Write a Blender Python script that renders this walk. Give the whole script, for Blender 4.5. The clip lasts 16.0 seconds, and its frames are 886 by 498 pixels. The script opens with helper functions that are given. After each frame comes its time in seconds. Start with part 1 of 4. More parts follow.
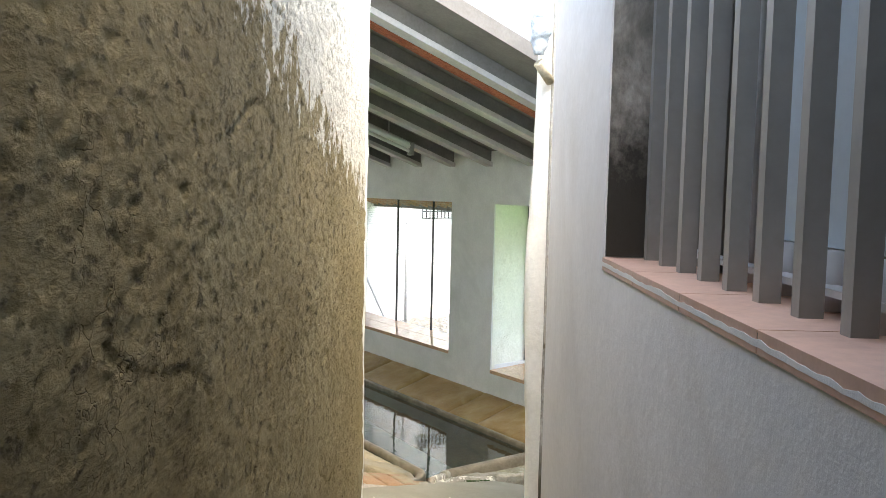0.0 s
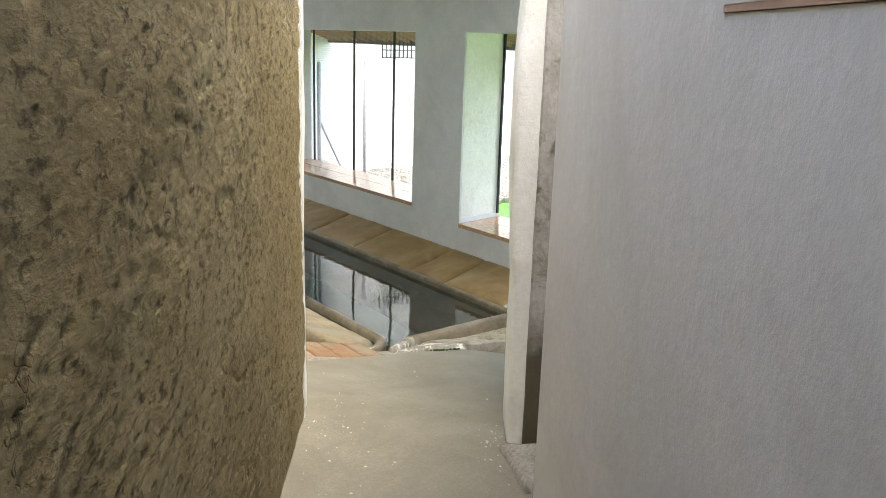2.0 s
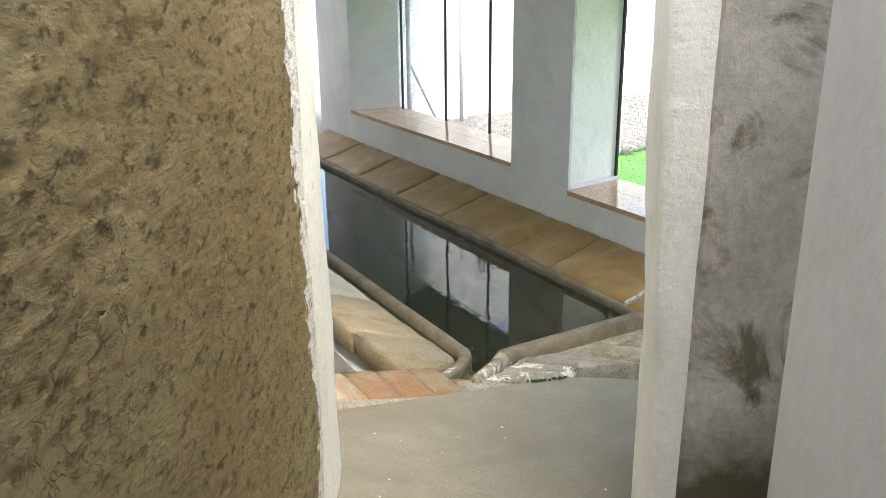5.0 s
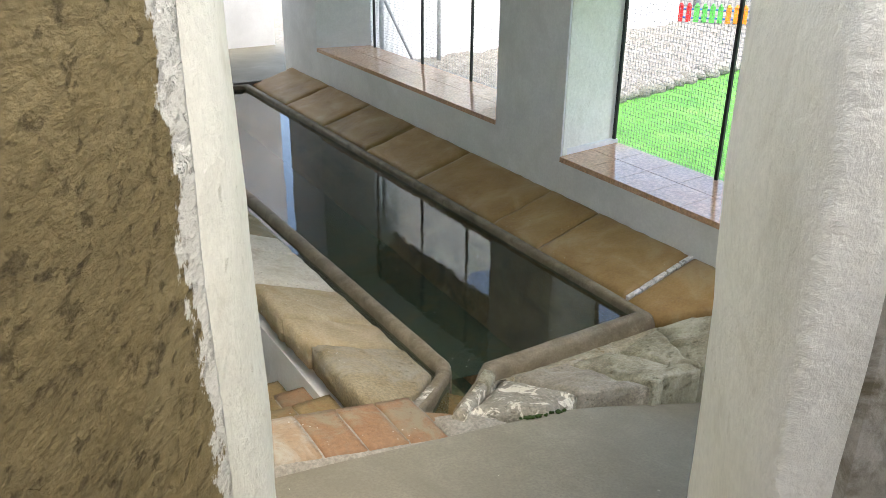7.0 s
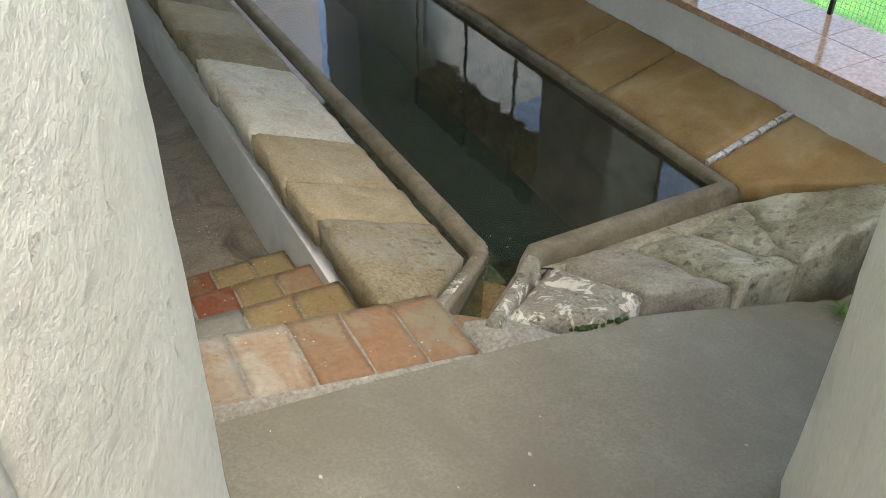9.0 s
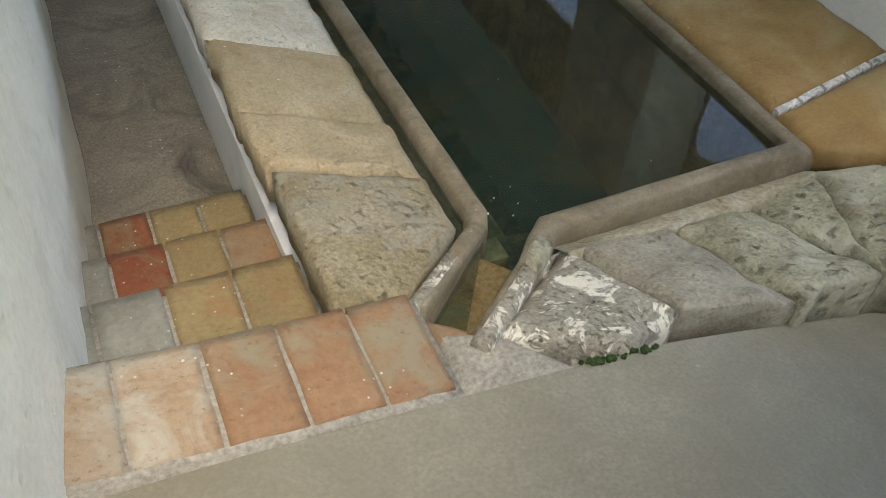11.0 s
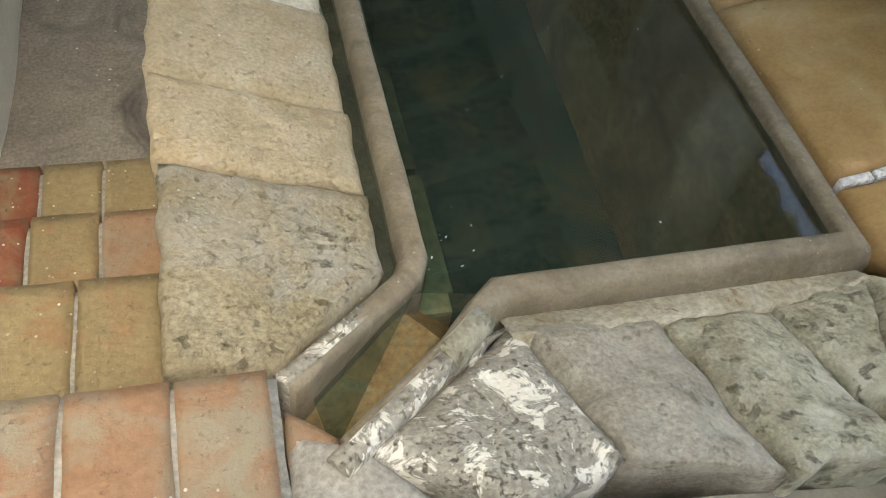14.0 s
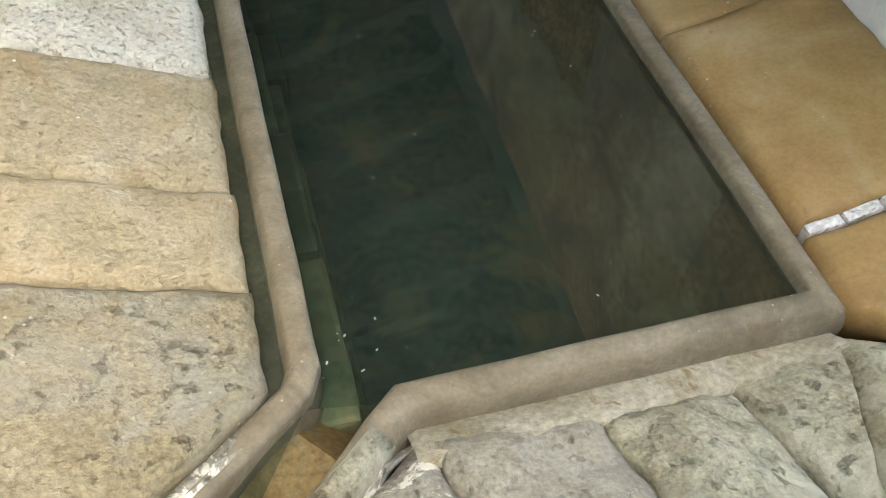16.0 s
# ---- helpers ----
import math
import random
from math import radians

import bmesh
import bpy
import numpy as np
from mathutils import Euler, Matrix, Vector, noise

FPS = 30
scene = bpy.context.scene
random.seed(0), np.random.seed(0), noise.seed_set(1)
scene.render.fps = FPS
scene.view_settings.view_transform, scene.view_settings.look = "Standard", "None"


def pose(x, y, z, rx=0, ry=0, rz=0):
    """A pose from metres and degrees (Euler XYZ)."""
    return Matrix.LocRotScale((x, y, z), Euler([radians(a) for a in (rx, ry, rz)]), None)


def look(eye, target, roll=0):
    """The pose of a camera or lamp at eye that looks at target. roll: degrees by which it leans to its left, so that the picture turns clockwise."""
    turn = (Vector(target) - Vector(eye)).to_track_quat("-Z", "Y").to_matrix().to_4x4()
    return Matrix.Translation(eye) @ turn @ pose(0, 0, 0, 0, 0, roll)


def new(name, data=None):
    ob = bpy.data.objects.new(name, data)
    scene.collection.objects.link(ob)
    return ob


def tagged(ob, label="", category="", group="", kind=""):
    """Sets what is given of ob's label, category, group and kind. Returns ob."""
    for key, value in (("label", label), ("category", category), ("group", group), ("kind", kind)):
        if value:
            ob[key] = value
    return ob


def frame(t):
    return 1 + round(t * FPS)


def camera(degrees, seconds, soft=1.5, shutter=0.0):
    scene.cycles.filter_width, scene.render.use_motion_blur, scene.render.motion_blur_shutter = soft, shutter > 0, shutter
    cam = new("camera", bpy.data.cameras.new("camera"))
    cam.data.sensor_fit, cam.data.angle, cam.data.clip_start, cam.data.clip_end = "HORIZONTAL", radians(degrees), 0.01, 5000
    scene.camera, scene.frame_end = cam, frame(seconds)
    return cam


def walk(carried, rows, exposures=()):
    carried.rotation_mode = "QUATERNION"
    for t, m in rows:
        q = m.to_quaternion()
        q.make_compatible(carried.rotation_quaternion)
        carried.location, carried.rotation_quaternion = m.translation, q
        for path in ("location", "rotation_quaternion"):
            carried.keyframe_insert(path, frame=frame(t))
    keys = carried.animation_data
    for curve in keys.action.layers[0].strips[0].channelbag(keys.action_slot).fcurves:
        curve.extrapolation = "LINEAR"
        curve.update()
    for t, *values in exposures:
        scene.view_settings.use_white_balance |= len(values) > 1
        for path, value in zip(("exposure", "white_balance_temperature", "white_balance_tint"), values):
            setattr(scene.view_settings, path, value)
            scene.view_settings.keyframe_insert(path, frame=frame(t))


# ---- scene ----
cam = camera(55.8, 16.0, soft=0.85)
PATH = [
    (0, (-3.022, -4.439, 1.778), (-1.878, -2.805, 1.627), 1.3),
    (0.5, (-2.921, -4.277, 1.732), (-1.715, -2.697, 1.512), 0.7),
    (1, (-2.79, -4.135, 1.664), (-1.688, -2.487, 1.398), -0.3),
    (1.5, (-2.651, -3.958, 1.604), (-1.561, -2.336, 1.179), 0.7),
    (2, (-2.542, -3.76, 1.579), (-1.352, -2.228, 1.092), 1.8),
    (2.5, (-2.396, -3.607, 1.555), (-1.324, -2.007, 1.016), -0.8),
    (3, (-2.271, -3.48, 1.56), (-1.261, -1.855, 0.976), -0.2),
    (3.5, (-2.181, -3.278, 1.546), (-1.112, -1.7, 0.938), 1.3),
    (4, (-2.093, -3.129, 1.542), (-1.029, -1.539, 0.959), 0.3),
    (4.5, (-1.947, -2.997, 1.528), (-0.992, -1.351, 0.912), -0.8),
    (7, (-1.477, -2.274, 1.601), (-0.509, -0.723, 0.791), 0.7),
    (7.5, (-1.418, -2.099, 1.587), (-0.441, -0.607, 0.681), 0.4),
    (8, (-1.317, -1.982, 1.559), (-0.493, -0.425, 0.611), -1.1),
    (8.5, (-1.201, -1.898, 1.513), (-0.462, -0.396, 0.419), -0.4),
    (9, (-1.133, -1.754, 1.456), (-0.362, -0.345, 0.265), 1.0),
    (9.5, (-1.073, -1.605, 1.417), (-0.291, -0.251, 0.169), 3.1),
    (12, (-0.593, -1.11, 1.282), (-0.096, 0.108, -0.225), 7.9),
    (12.5, (-0.536, -1.055, 1.261), (-0.066, 0.147, -0.267), 12.0),
    (13, (-0.489, -0.945, 1.229), (0.048, 0.168, -0.343), 16.1),
    (13.5, (-0.441, -0.898, 1.218), (0.107, 0.213, -0.352), 14.4),
    (14, (-0.333, -0.879, 1.193), (0.131, 0.272, -0.376), 11.3),
    (14.5, (-0.232, -0.846, 1.18), (0.196, 0.337, -0.375), 11.3),
    (15, (-0.183, -0.804, 1.157), (0.273, 0.411, -0.365), 11.0),
    (15.5, (-0.126, -0.749, 1.116), (0.348, 0.455, -0.409), 8.3),
    (16, (-0.063, -0.678, 1.108), (0.385, 0.508, -0.438), 6.1),
]
walk(cam, [(t, look(eye, target, roll)) for t, eye, target, roll in PATH], [(0, 3.05, 7000, 10), (2.5, 2.95, 6850, 10), (4.5, 2.9, 6750, 10), (7, 2.6, 6700, 10), (8, 2.4, 6650, 9), (9.5, 2.5, 6600, 9), (12.5, 2.65, 6600, 9), (14, 2.95, 6600, 9), (16, 3.35, 6600, 9)])

# ---- world, sun, exposure ----
world = bpy.data.worlds.new("overcast_sky")
scene.world = world
world.use_nodes = True
wn = world.node_tree.nodes
sky = wn.new("ShaderNodeTexSky")
sky.sky_type = "NISHITA"
sky.sun_disc = False
sky.sun_elevation, sky.sun_rotation = radians(64.5), radians(179)
sky.air_density, sky.dust_density = 1.0, 3.0
world.node_tree.links.new(sky.outputs[0], wn["Background"].inputs[0])
wn["Background"].inputs[1].default_value = 0.15
sun_data = bpy.data.lights.new("sun", "SUN")
sun_data.energy, sun_data.angle, sun_data.color = 0.5, radians(40), (1.0, 0.98, 0.94)
sun = new("sun", sun_data)
sun.matrix_world = look((0.1, -6.0, 12.6), (0, 0, 0))


# ---- materials ----
def mat(name, base, rough=0.8, spec=0.3):
    m = bpy.data.materials.new(name)
    m.use_nodes = True
    b = m.node_tree.nodes["Principled BSDF"]
    b.inputs["Base Color"].default_value = (*base, 1)
    b.inputs["Roughness"].default_value = rough
    b.inputs["Specular IOR Level"].default_value = spec
    return m


def surface(name, cols, scale=6.0, fine=60.0, rough=(0.7, 0.9), bump=0.3, bump_scale=40.0, stain=None, stain_scale=2.5, stain_at=0.55,
            stain_soft=0.12, speck=None, speck_scale=40.0, speck_size=0.12, vary=0.0, spec=0.3, cracks=0.0, crack_scale=5.0, stretch=(1, 1, 1), bump_dist=0.01, pits=None, pit_scale=45.0, pit_at=0.62, glaze=None, grainy=0.8):
    """A weathered surface: blotches between two or three colours, fine grain, stains, specks, relief, all at real size."""
    m = mat(name, cols[0], 0.8, spec)
    t = m.node_tree
    N, L = t.nodes, t.links
    b = N["Principled BSDF"]
    pos = N.new("ShaderNodeTexCoord").outputs["Object"]
    if stretch != (1, 1, 1):
        mp = N.new("ShaderNodeMapping")
        mp.inputs["Scale"].default_value = stretch
        L.new(pos, mp.inputs[0])
        pos_s = mp.outputs[0]
    else:
        pos_s = pos

    def noise_tex(s, detail=6, ro=0.6, vec=None, dist=0.0):
        n = N.new("ShaderNodeTexNoise")
        n.inputs["Scale"].default_value, n.inputs["Detail"].default_value, n.inputs["Roughness"].default_value = s, detail, ro
        n.inputs["Distortion"].default_value = dist
        L.new(vec or pos_s, n.inputs["Vector"])
        return n.outputs["Fac"]

    def ramp(fac, stops):
        r = N.new("ShaderNodeValToRGB")
        e = r.color_ramp.elements
        while len(e) < len(stops):
            e.new(0.5)
        for k, (p, c) in enumerate(stops):
            e[k].position, e[k].color = p, (*c, 1)
        L.new(fac, r.inputs[0])
        return r.outputs[0]

    def mix(fac, a, c, mode="MIX"):
        x = N.new("ShaderNodeMix")
        x.data_type, x.blend_type = "RGBA", mode
        for sock, v in ((x.inputs[0], fac), (x.inputs[6], a), (x.inputs[7], c)):
            if isinstance(v, bpy.types.NodeSocket):
                L.new(v, sock)
            else:
                sock.default_value = v if isinstance(v, float) else (*v, 1)
        return x.outputs[2]

    k = len(cols)
    col = ramp(noise_tex(scale, dist=0.4), [(0.3 + 0.4 * i / max(1, k - 1), c) for i, c in enumerate(cols)])
    grain = ramp(noise_tex(fine, 4), [(0.32, (0.62, 0.62, 0.62)), (0.68, (1.25, 1.25, 1.25))])
    col = mix(grainy, col, grain, "MULTIPLY")
    if stain:
        f = noise_tex(stain_scale, 8, 0.68, pos, 0.8)
        fac = ramp(f, [(stain_at - stain_soft, (0, 0, 0)), (stain_at + stain_soft, (1, 1, 1))])
        col = mix(fac, col, stain)
    if speck:
        v = N.new("ShaderNodeTexVoronoi")
        v.inputs["Scale"].default_value = speck_scale
        L.new(pos, v.inputs["Vector"])
        near = ramp(v.outputs["Distance"], [(speck_size * 0.6, (1, 1, 1)), (speck_size, (0, 0, 0))])
        gate = ramp(noise_tex(speck_scale * 0.13, 3), [(0.5, (0, 0, 0)), (0.6, (1, 1, 1))])
        col = mix(mix(1.0, near, gate, "MULTIPLY"), col, speck)
    if pits:
        pf = ramp(noise_tex(pit_scale, 8, 0.7, pos_s), [(pit_at - 0.06, (0, 0, 0)), (pit_at + 0.10, (1, 1, 1))])
        col = mix(pf, col, pits)
    if vary:
        info = N.new("ShaderNodeObjectInfo")
        h = N.new("ShaderNodeHueSaturation")
        mr = N.new("ShaderNodeMapRange")
        mr.inputs[3].default_value, mr.inputs[4].default_value = 1 - vary, 1 + vary
        L.new(info.outputs["Random"], mr.inputs[0])
        L.new(mr.outputs[0], h.inputs["Value"])
        L.new(col, h.inputs["Color"])
        col = h.outputs[0]
    L.new(col, b.inputs["Base Color"])
    rr = N.new("ShaderNodeMapRange")
    rr.inputs[3].default_value, rr.inputs[4].default_value = rough
    L.new(noise_tex(scale * 2.2), rr.inputs[0])
    L.new(rr.outputs[0], b.inputs["Roughness"])
    height = noise_tex(bump_scale, 8, 0.7)
    if pits:
        pb = N.new("ShaderNodeRGBToBW")
        L.new(pf, pb.inputs[0])
        pm = N.new("ShaderNodeMath")
        pm.operation = "MULTIPLY_ADD"
        pm.inputs[1].default_value = -0.6
        L.new(pb.outputs[0], pm.inputs[0])
        L.new(height, pm.inputs[2])
        height = pm.outputs[0]
    if cracks:
        v = N.new("ShaderNodeTexVoronoi")
        v.feature = "DISTANCE_TO_EDGE"
        v.inputs["Scale"].default_value = crack_scale
        wob = N.new("ShaderNodeVectorMath")
        wob.operation = "MULTIPLY_ADD"
        wn_ = N.new("ShaderNodeTexNoise")
        wn_.inputs["Scale"].default_value = crack_scale * 4
        L.new(pos, wn_.inputs["Vector"])
        L.new(wn_.outputs["Color"], wob.inputs[0])
        wob.inputs[1].default_value = (0.10, 0.10, 0.10)
        L.new(pos, wob.inputs[2])
        L.new(wob.outputs[0], v.inputs["Vector"])
        line = ramp(v.outputs["Distance"], [(0.0, (0, 0, 0)), (0.012, (1, 1, 1))])
        gate = ramp(noise_tex(2.3, 3, 0.5, pos), [(0.48, (1, 1, 1)), (0.6, (0, 0, 0))])
        lined = mix(1.0, line, gate, "ADD")
        hm = N.new("ShaderNodeMath")
        hm.operation = "MULTIPLY_ADD"
        hm.use_clamp = False
        lb = N.new("ShaderNodeRGBToBW")
        cl = N.new("ShaderNodeMath")
        cl.operation = "MINIMUM"
        cl.inputs[1].default_value = 1.0
        L.new(lined, lb.inputs[0])
        L.new(lb.outputs[0], cl.inputs[0])
        L.new(cl.outputs[0], hm.inputs[0])
        hm.inputs[1].default_value = cracks
        L.new(height, hm.inputs[2])
        height = hm.outputs[0]
    bm_ = N.new("ShaderNodeBump")
    bm_.inputs["Strength"].default_value, bm_.inputs["Distance"].default_value = bump, bump_dist
    L.new(height, bm_.inputs["Height"])
    L.new(bm_.outputs[0], b.inputs["Normal"])
    return m


def paint(m, colour, way, start, soft=0.05, ragged=0.2, scale=6.0):
    """A ragged-edged coat of another colour over part of a wall: past `start` along the direction `way`."""
    t = m.node_tree
    N, L = t.nodes, t.links
    b = N["Principled BSDF"]
    old = b.inputs["Base Color"].links[0].from_socket
    tc = N.new("ShaderNodeTexCoord")
    dot = N.new("ShaderNodeVectorMath")
    dot.operation = "DOT_PRODUCT"
    dot.inputs[1].default_value = way
    L.new(tc.outputs["Object"], dot.inputs[0])
    n = N.new("ShaderNodeTexNoise")
    n.inputs["Scale"].default_value, n.inputs["Detail"].default_value, n.inputs["Roughness"].default_value = scale, 8, 0.7
    L.new(tc.outputs["Object"], n.inputs["Vector"])
    add = N.new("ShaderNodeMath")
    add.operation = "MULTIPLY_ADD"
    L.new(n.outputs["Fac"], add.inputs[0])
    add.inputs[1].default_value = ragged
    L.new(dot.outputs["Value"], add.inputs[2])
    mr = N.new("ShaderNodeMapRange")
    mr.inputs[1].default_value, mr.inputs[2].default_value = start + ragged * 0.5 - soft, start + ragged * 0.5 + soft
    L.new(add.outputs[0], mr.inputs[0])
    x = N.new("ShaderNodeMix")
    x.data_type = "RGBA"
    L.new(mr.outputs[0], x.inputs[0])
    L.new(old, x.inputs[6])
    x.inputs[7].default_value = (*colour, 1)
    L.new(x.outputs[2], b.inputs["Base Color"])
    return m


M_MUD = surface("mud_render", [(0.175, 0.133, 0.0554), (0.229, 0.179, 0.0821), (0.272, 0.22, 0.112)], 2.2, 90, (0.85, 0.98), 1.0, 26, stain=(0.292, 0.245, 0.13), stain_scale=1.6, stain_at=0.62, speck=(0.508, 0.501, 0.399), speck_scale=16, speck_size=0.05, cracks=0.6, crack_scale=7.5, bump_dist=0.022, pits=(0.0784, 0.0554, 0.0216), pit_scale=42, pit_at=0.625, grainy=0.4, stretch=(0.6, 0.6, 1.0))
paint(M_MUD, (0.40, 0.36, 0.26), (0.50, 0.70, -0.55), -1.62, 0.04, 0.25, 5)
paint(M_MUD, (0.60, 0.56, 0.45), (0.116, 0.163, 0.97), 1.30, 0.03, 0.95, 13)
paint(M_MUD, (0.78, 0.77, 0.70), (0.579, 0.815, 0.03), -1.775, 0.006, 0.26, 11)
M_WHITE = surface("limewash", [(0.70, 0.70, 0.68), (0.78, 0.78, 0.76), (0.84, 0.84, 0.82)], 2.5, 70, (0.75, 0.92), 0.35, 14, stain=(0.66, 0.66, 0.63), stain_scale=1.6, stain_at=0.62, grainy=0.15)
M_GREYWASH = surface("grey_limewash", [(0.734, 0.718, 0.672), (0.806, 0.789, 0.739), (0.857, 0.839, 0.787)], 1.6, 50, (0.6, 0.85), 0.3, 4, stain=(0.694, 0.663, 0.591), stain_scale=1.2, stain_at=0.58, bump_dist=0.02, grainy=0.1)
M_CREAM = surface("cream_limewash", [(0.78, 0.77, 0.68), (0.842, 0.832, 0.742), (0.884, 0.874, 0.793)], 3.0, 60, (0.75, 0.92), 0.7, 8, stain=(0.624, 0.603, 0.494), stain_scale=2.5, stain_at=0.66, bump_dist=0.02, pits=(0.645, 0.624, 0.515), pit_scale=16, pit_at=0.68, grainy=0.15)
M_DARKPLASTER = surface("damp_plaster", [(0.36, 0.335, 0.27), (0.50, 0.48, 0.42), (0.62, 0.60, 0.54)], 4.0, 60, (0.8, 0.95), 0.6, 14, stain=(0.17, 0.15, 0.10), stain_scale=5, stain_at=0.60, stain_soft=0.05, bump_dist=0.02, grainy=0.4)
paint(M_DARKPLASTER, (0.12, 0.105, 0.065), (0, 0, -1.0), -0.66, 0.10, 0.5, 6)
M_CONCRETE = surface("worn_concrete", [(0.213, 0.193, 0.14), (0.254, 0.237, 0.179), (0.296, 0.275, 0.213)], 1.8, 120, (0.5, 0.8), 0.15, 60, stain=(0.178, 0.162, 0.116), stain_scale=2.6, stain_at=0.53, stain_soft=0.2, speck=(0.479, 0.454, 0.367), speck_scale=14, speck_size=0.09, pits=(0.143, 0.124, 0.0886), pit_scale=30, pit_at=0.69, grainy=0.5)
M_RIM = surface("trough_rim", [(0.167, 0.137, 0.0884), (0.218, 0.184, 0.123), (0.269, 0.235, 0.166)], 10, 120, (0.4, 0.65), 0.4, 60, stain=(0.109, 0.0859, 0.0514), stain_scale=7, stain_at=0.6, speck=(0.397, 0.369, 0.286), speck_scale=50, speck_size=0.13, pits=(0.0836, 0.0636, 0.0399), pit_scale=70, pit_at=0.68, grainy=0.4)
M_STONE_TAN = surface("tan_stone", [(0.382, 0.313, 0.18), (0.468, 0.387, 0.244), (0.535, 0.463, 0.315)], 6, 110, (0.5, 0.75), 0.8, 28, stain=(0.4, 0.284, 0.135), stain_scale=4, stain_at=0.63, speck=(0.765, 0.728, 0.613), speck_scale=30, speck_size=0.12, vary=0.06, pits=(0.315, 0.246, 0.139), pit_scale=60, pit_at=0.63, bump_dist=0.02, grainy=0.5)
M_STONE_PALE = surface("pale_stone", [(0.627, 0.573, 0.443), (0.712, 0.664, 0.541), (0.76, 0.714, 0.599)], 8, 110, (0.6, 0.8), 1.0, 24, stain=(0.475, 0.382, 0.238), stain_scale=5, stain_at=0.62, vary=0.04, pits=(0.38, 0.309, 0.197), pit_scale=80, pit_at=0.62, grainy=0.4)
M_STONE_GREY = surface("mossy_grey_stone", [(0.296, 0.239, 0.128), (0.362, 0.3, 0.178), (0.413, 0.354, 0.232)], 6, 100, (0.6, 0.85), 1.0, 24, stain=(0.386, 0.367, 0.303), stain_scale=4, stain_at=0.6, speck=(0.601, 0.584, 0.482), speck_scale=30, speck_size=0.12, vary=0.05, pits=(0.228, 0.184, 0.102), pit_scale=38, pit_at=0.63, bump_dist=0.02)
M_STONE_RUST = surface("rust_brown_stone", [(0.272, 0.164, 0.0594), (0.345, 0.224, 0.0908), (0.404, 0.281, 0.135)], 4, 90, (0.3, 0.55), 0.6, 8, stain=(0.412, 0.331, 0.19), stain_scale=4, stain_at=0.65, vary=0.06, bump_dist=0.015, pits=(0.181, 0.111, 0.0475), pit_scale=30, pit_at=0.70, speck=(0.576, 0.529, 0.395), speck_scale=26, speck_size=0.08, grainy=0.3)
M_STONE_FRONT = surface("worn_grey_stone", [(0.263, 0.231, 0.149), (0.347, 0.32, 0.214), (0.464, 0.445, 0.32)], 6, 110, (0.4, 0.75), 1.0, 18, stain=(0.609, 0.599, 0.472), stain_scale=3.2, stain_at=0.58, bump_dist=0.02, pits=(0.237, 0.203, 0.119), pit_scale=34, pit_at=0.62)
M_LICHEN = surface("lichen_stone", [(0.297, 0.27, 0.207), (0.378, 0.351, 0.279)], 8, 90, (0.6, 0.85), 1.0, 20, stain=(0.738, 0.702, 0.585), stain_scale=13, stain_at=0.55, stain_soft=0.02, bump_dist=0.012, pits=(0.144, 0.122, 0.081), pit_scale=70, pit_at=0.62)
M_MORTAR = surface("yellow_mortar", [(0.315, 0.28, 0.183), (0.396, 0.359, 0.259), (0.456, 0.431, 0.349)], 9, 80, (0.7, 0.9), 0.9, 35, stain=(0.24, 0.179, 0.0923), stain_scale=22, stain_at=0.62, stain_soft=0.04)
M_WHITEMORTAR = surface("white_mortar", [(0.66, 0.65, 0.62), (0.78, 0.77, 0.75)], 12, 80, (0.7, 0.9), 0.6, 40, stain=(0.30, 0.29, 0.26), stain_scale=24, stain_at=0.6, stain_soft=0.04)
M_STONE_DARK = surface("smooth_dark_grey_stone", [(0.246, 0.222, 0.168), (0.307, 0.277, 0.211), (0.378, 0.348, 0.27)], 7, 110, (0.35, 0.6), 0.9, 24, stain=(0.427, 0.403, 0.331), stain_scale=6, stain_at=0.64, bump_dist=0.012, pits=(0.196, 0.166, 0.118), pit_scale=40, pit_at=0.64)
# wet gutter colour, also painted shade at the back of the barred window
M_GUTTER_SHADE = surface("wet_gutter_and_shaded_recess", [(0.085, 0.07, 0.045), (0.13, 0.105, 0.07), (0.18, 0.15, 0.10)], 12, 80, (0.4, 0.7), 0.6, 40)
M_BED = surface("algae_brown_bed", [(0.13, 0.085, 0.03), (0.19, 0.13, 0.05), (0.15, 0.15, 0.09)], 9, 80, (0.5, 0.8), 0.4, 40)
M_JOINT = surface("grey_mortar", [(0.27, 0.25, 0.205), (0.36, 0.335, 0.28)], 14, 90, (0.75, 0.9), 0.5, 50)
TERRA = [surface("terracotta_%d" % i, c, 5, 70, (0.45, 0.75), 0.6, 36, stain=s, stain_scale=7, stain_at=at, stain_soft=0.09, speck=(0.577, 0.549, 0.493), speck_scale=46, speck_size=0.15, vary=0.08, pits=tuple(k * 0.55 for k in c[0]), pit_scale=75, pit_at=0.64, grainy=0.4)
         for i, (c, s, at) in enumerate((
             ([(0.253, 0.137, 0.0688), (0.297, 0.183, 0.0986)], (0.266, 0.223, 0.144), 0.54),
             ([(0.291, 0.19, 0.105), (0.355, 0.268, 0.177)], (0.392, 0.361, 0.288), 0.52),
             ([(0.209, 0.0557, 0.0262), (0.241, 0.0915, 0.0392)], (0.228, 0.164, 0.0852), 0.54),
             ([(0.228, 0.171, 0.0788), (0.285, 0.216, 0.105)], (0.266, 0.131, 0.059), 0.63),
             ([(0.216, 0.209, 0.171), (0.279, 0.275, 0.23)], (0.19, 0.177, 0.137), 0.58)))]
M_SILL = surface("glazed_sill_tile", [(0.58, 0.36, 0.22), (0.64, 0.42, 0.27)], 6, 60, (0.03, 0.12), 0.04, 8, vary=0.06, spec=0.9)
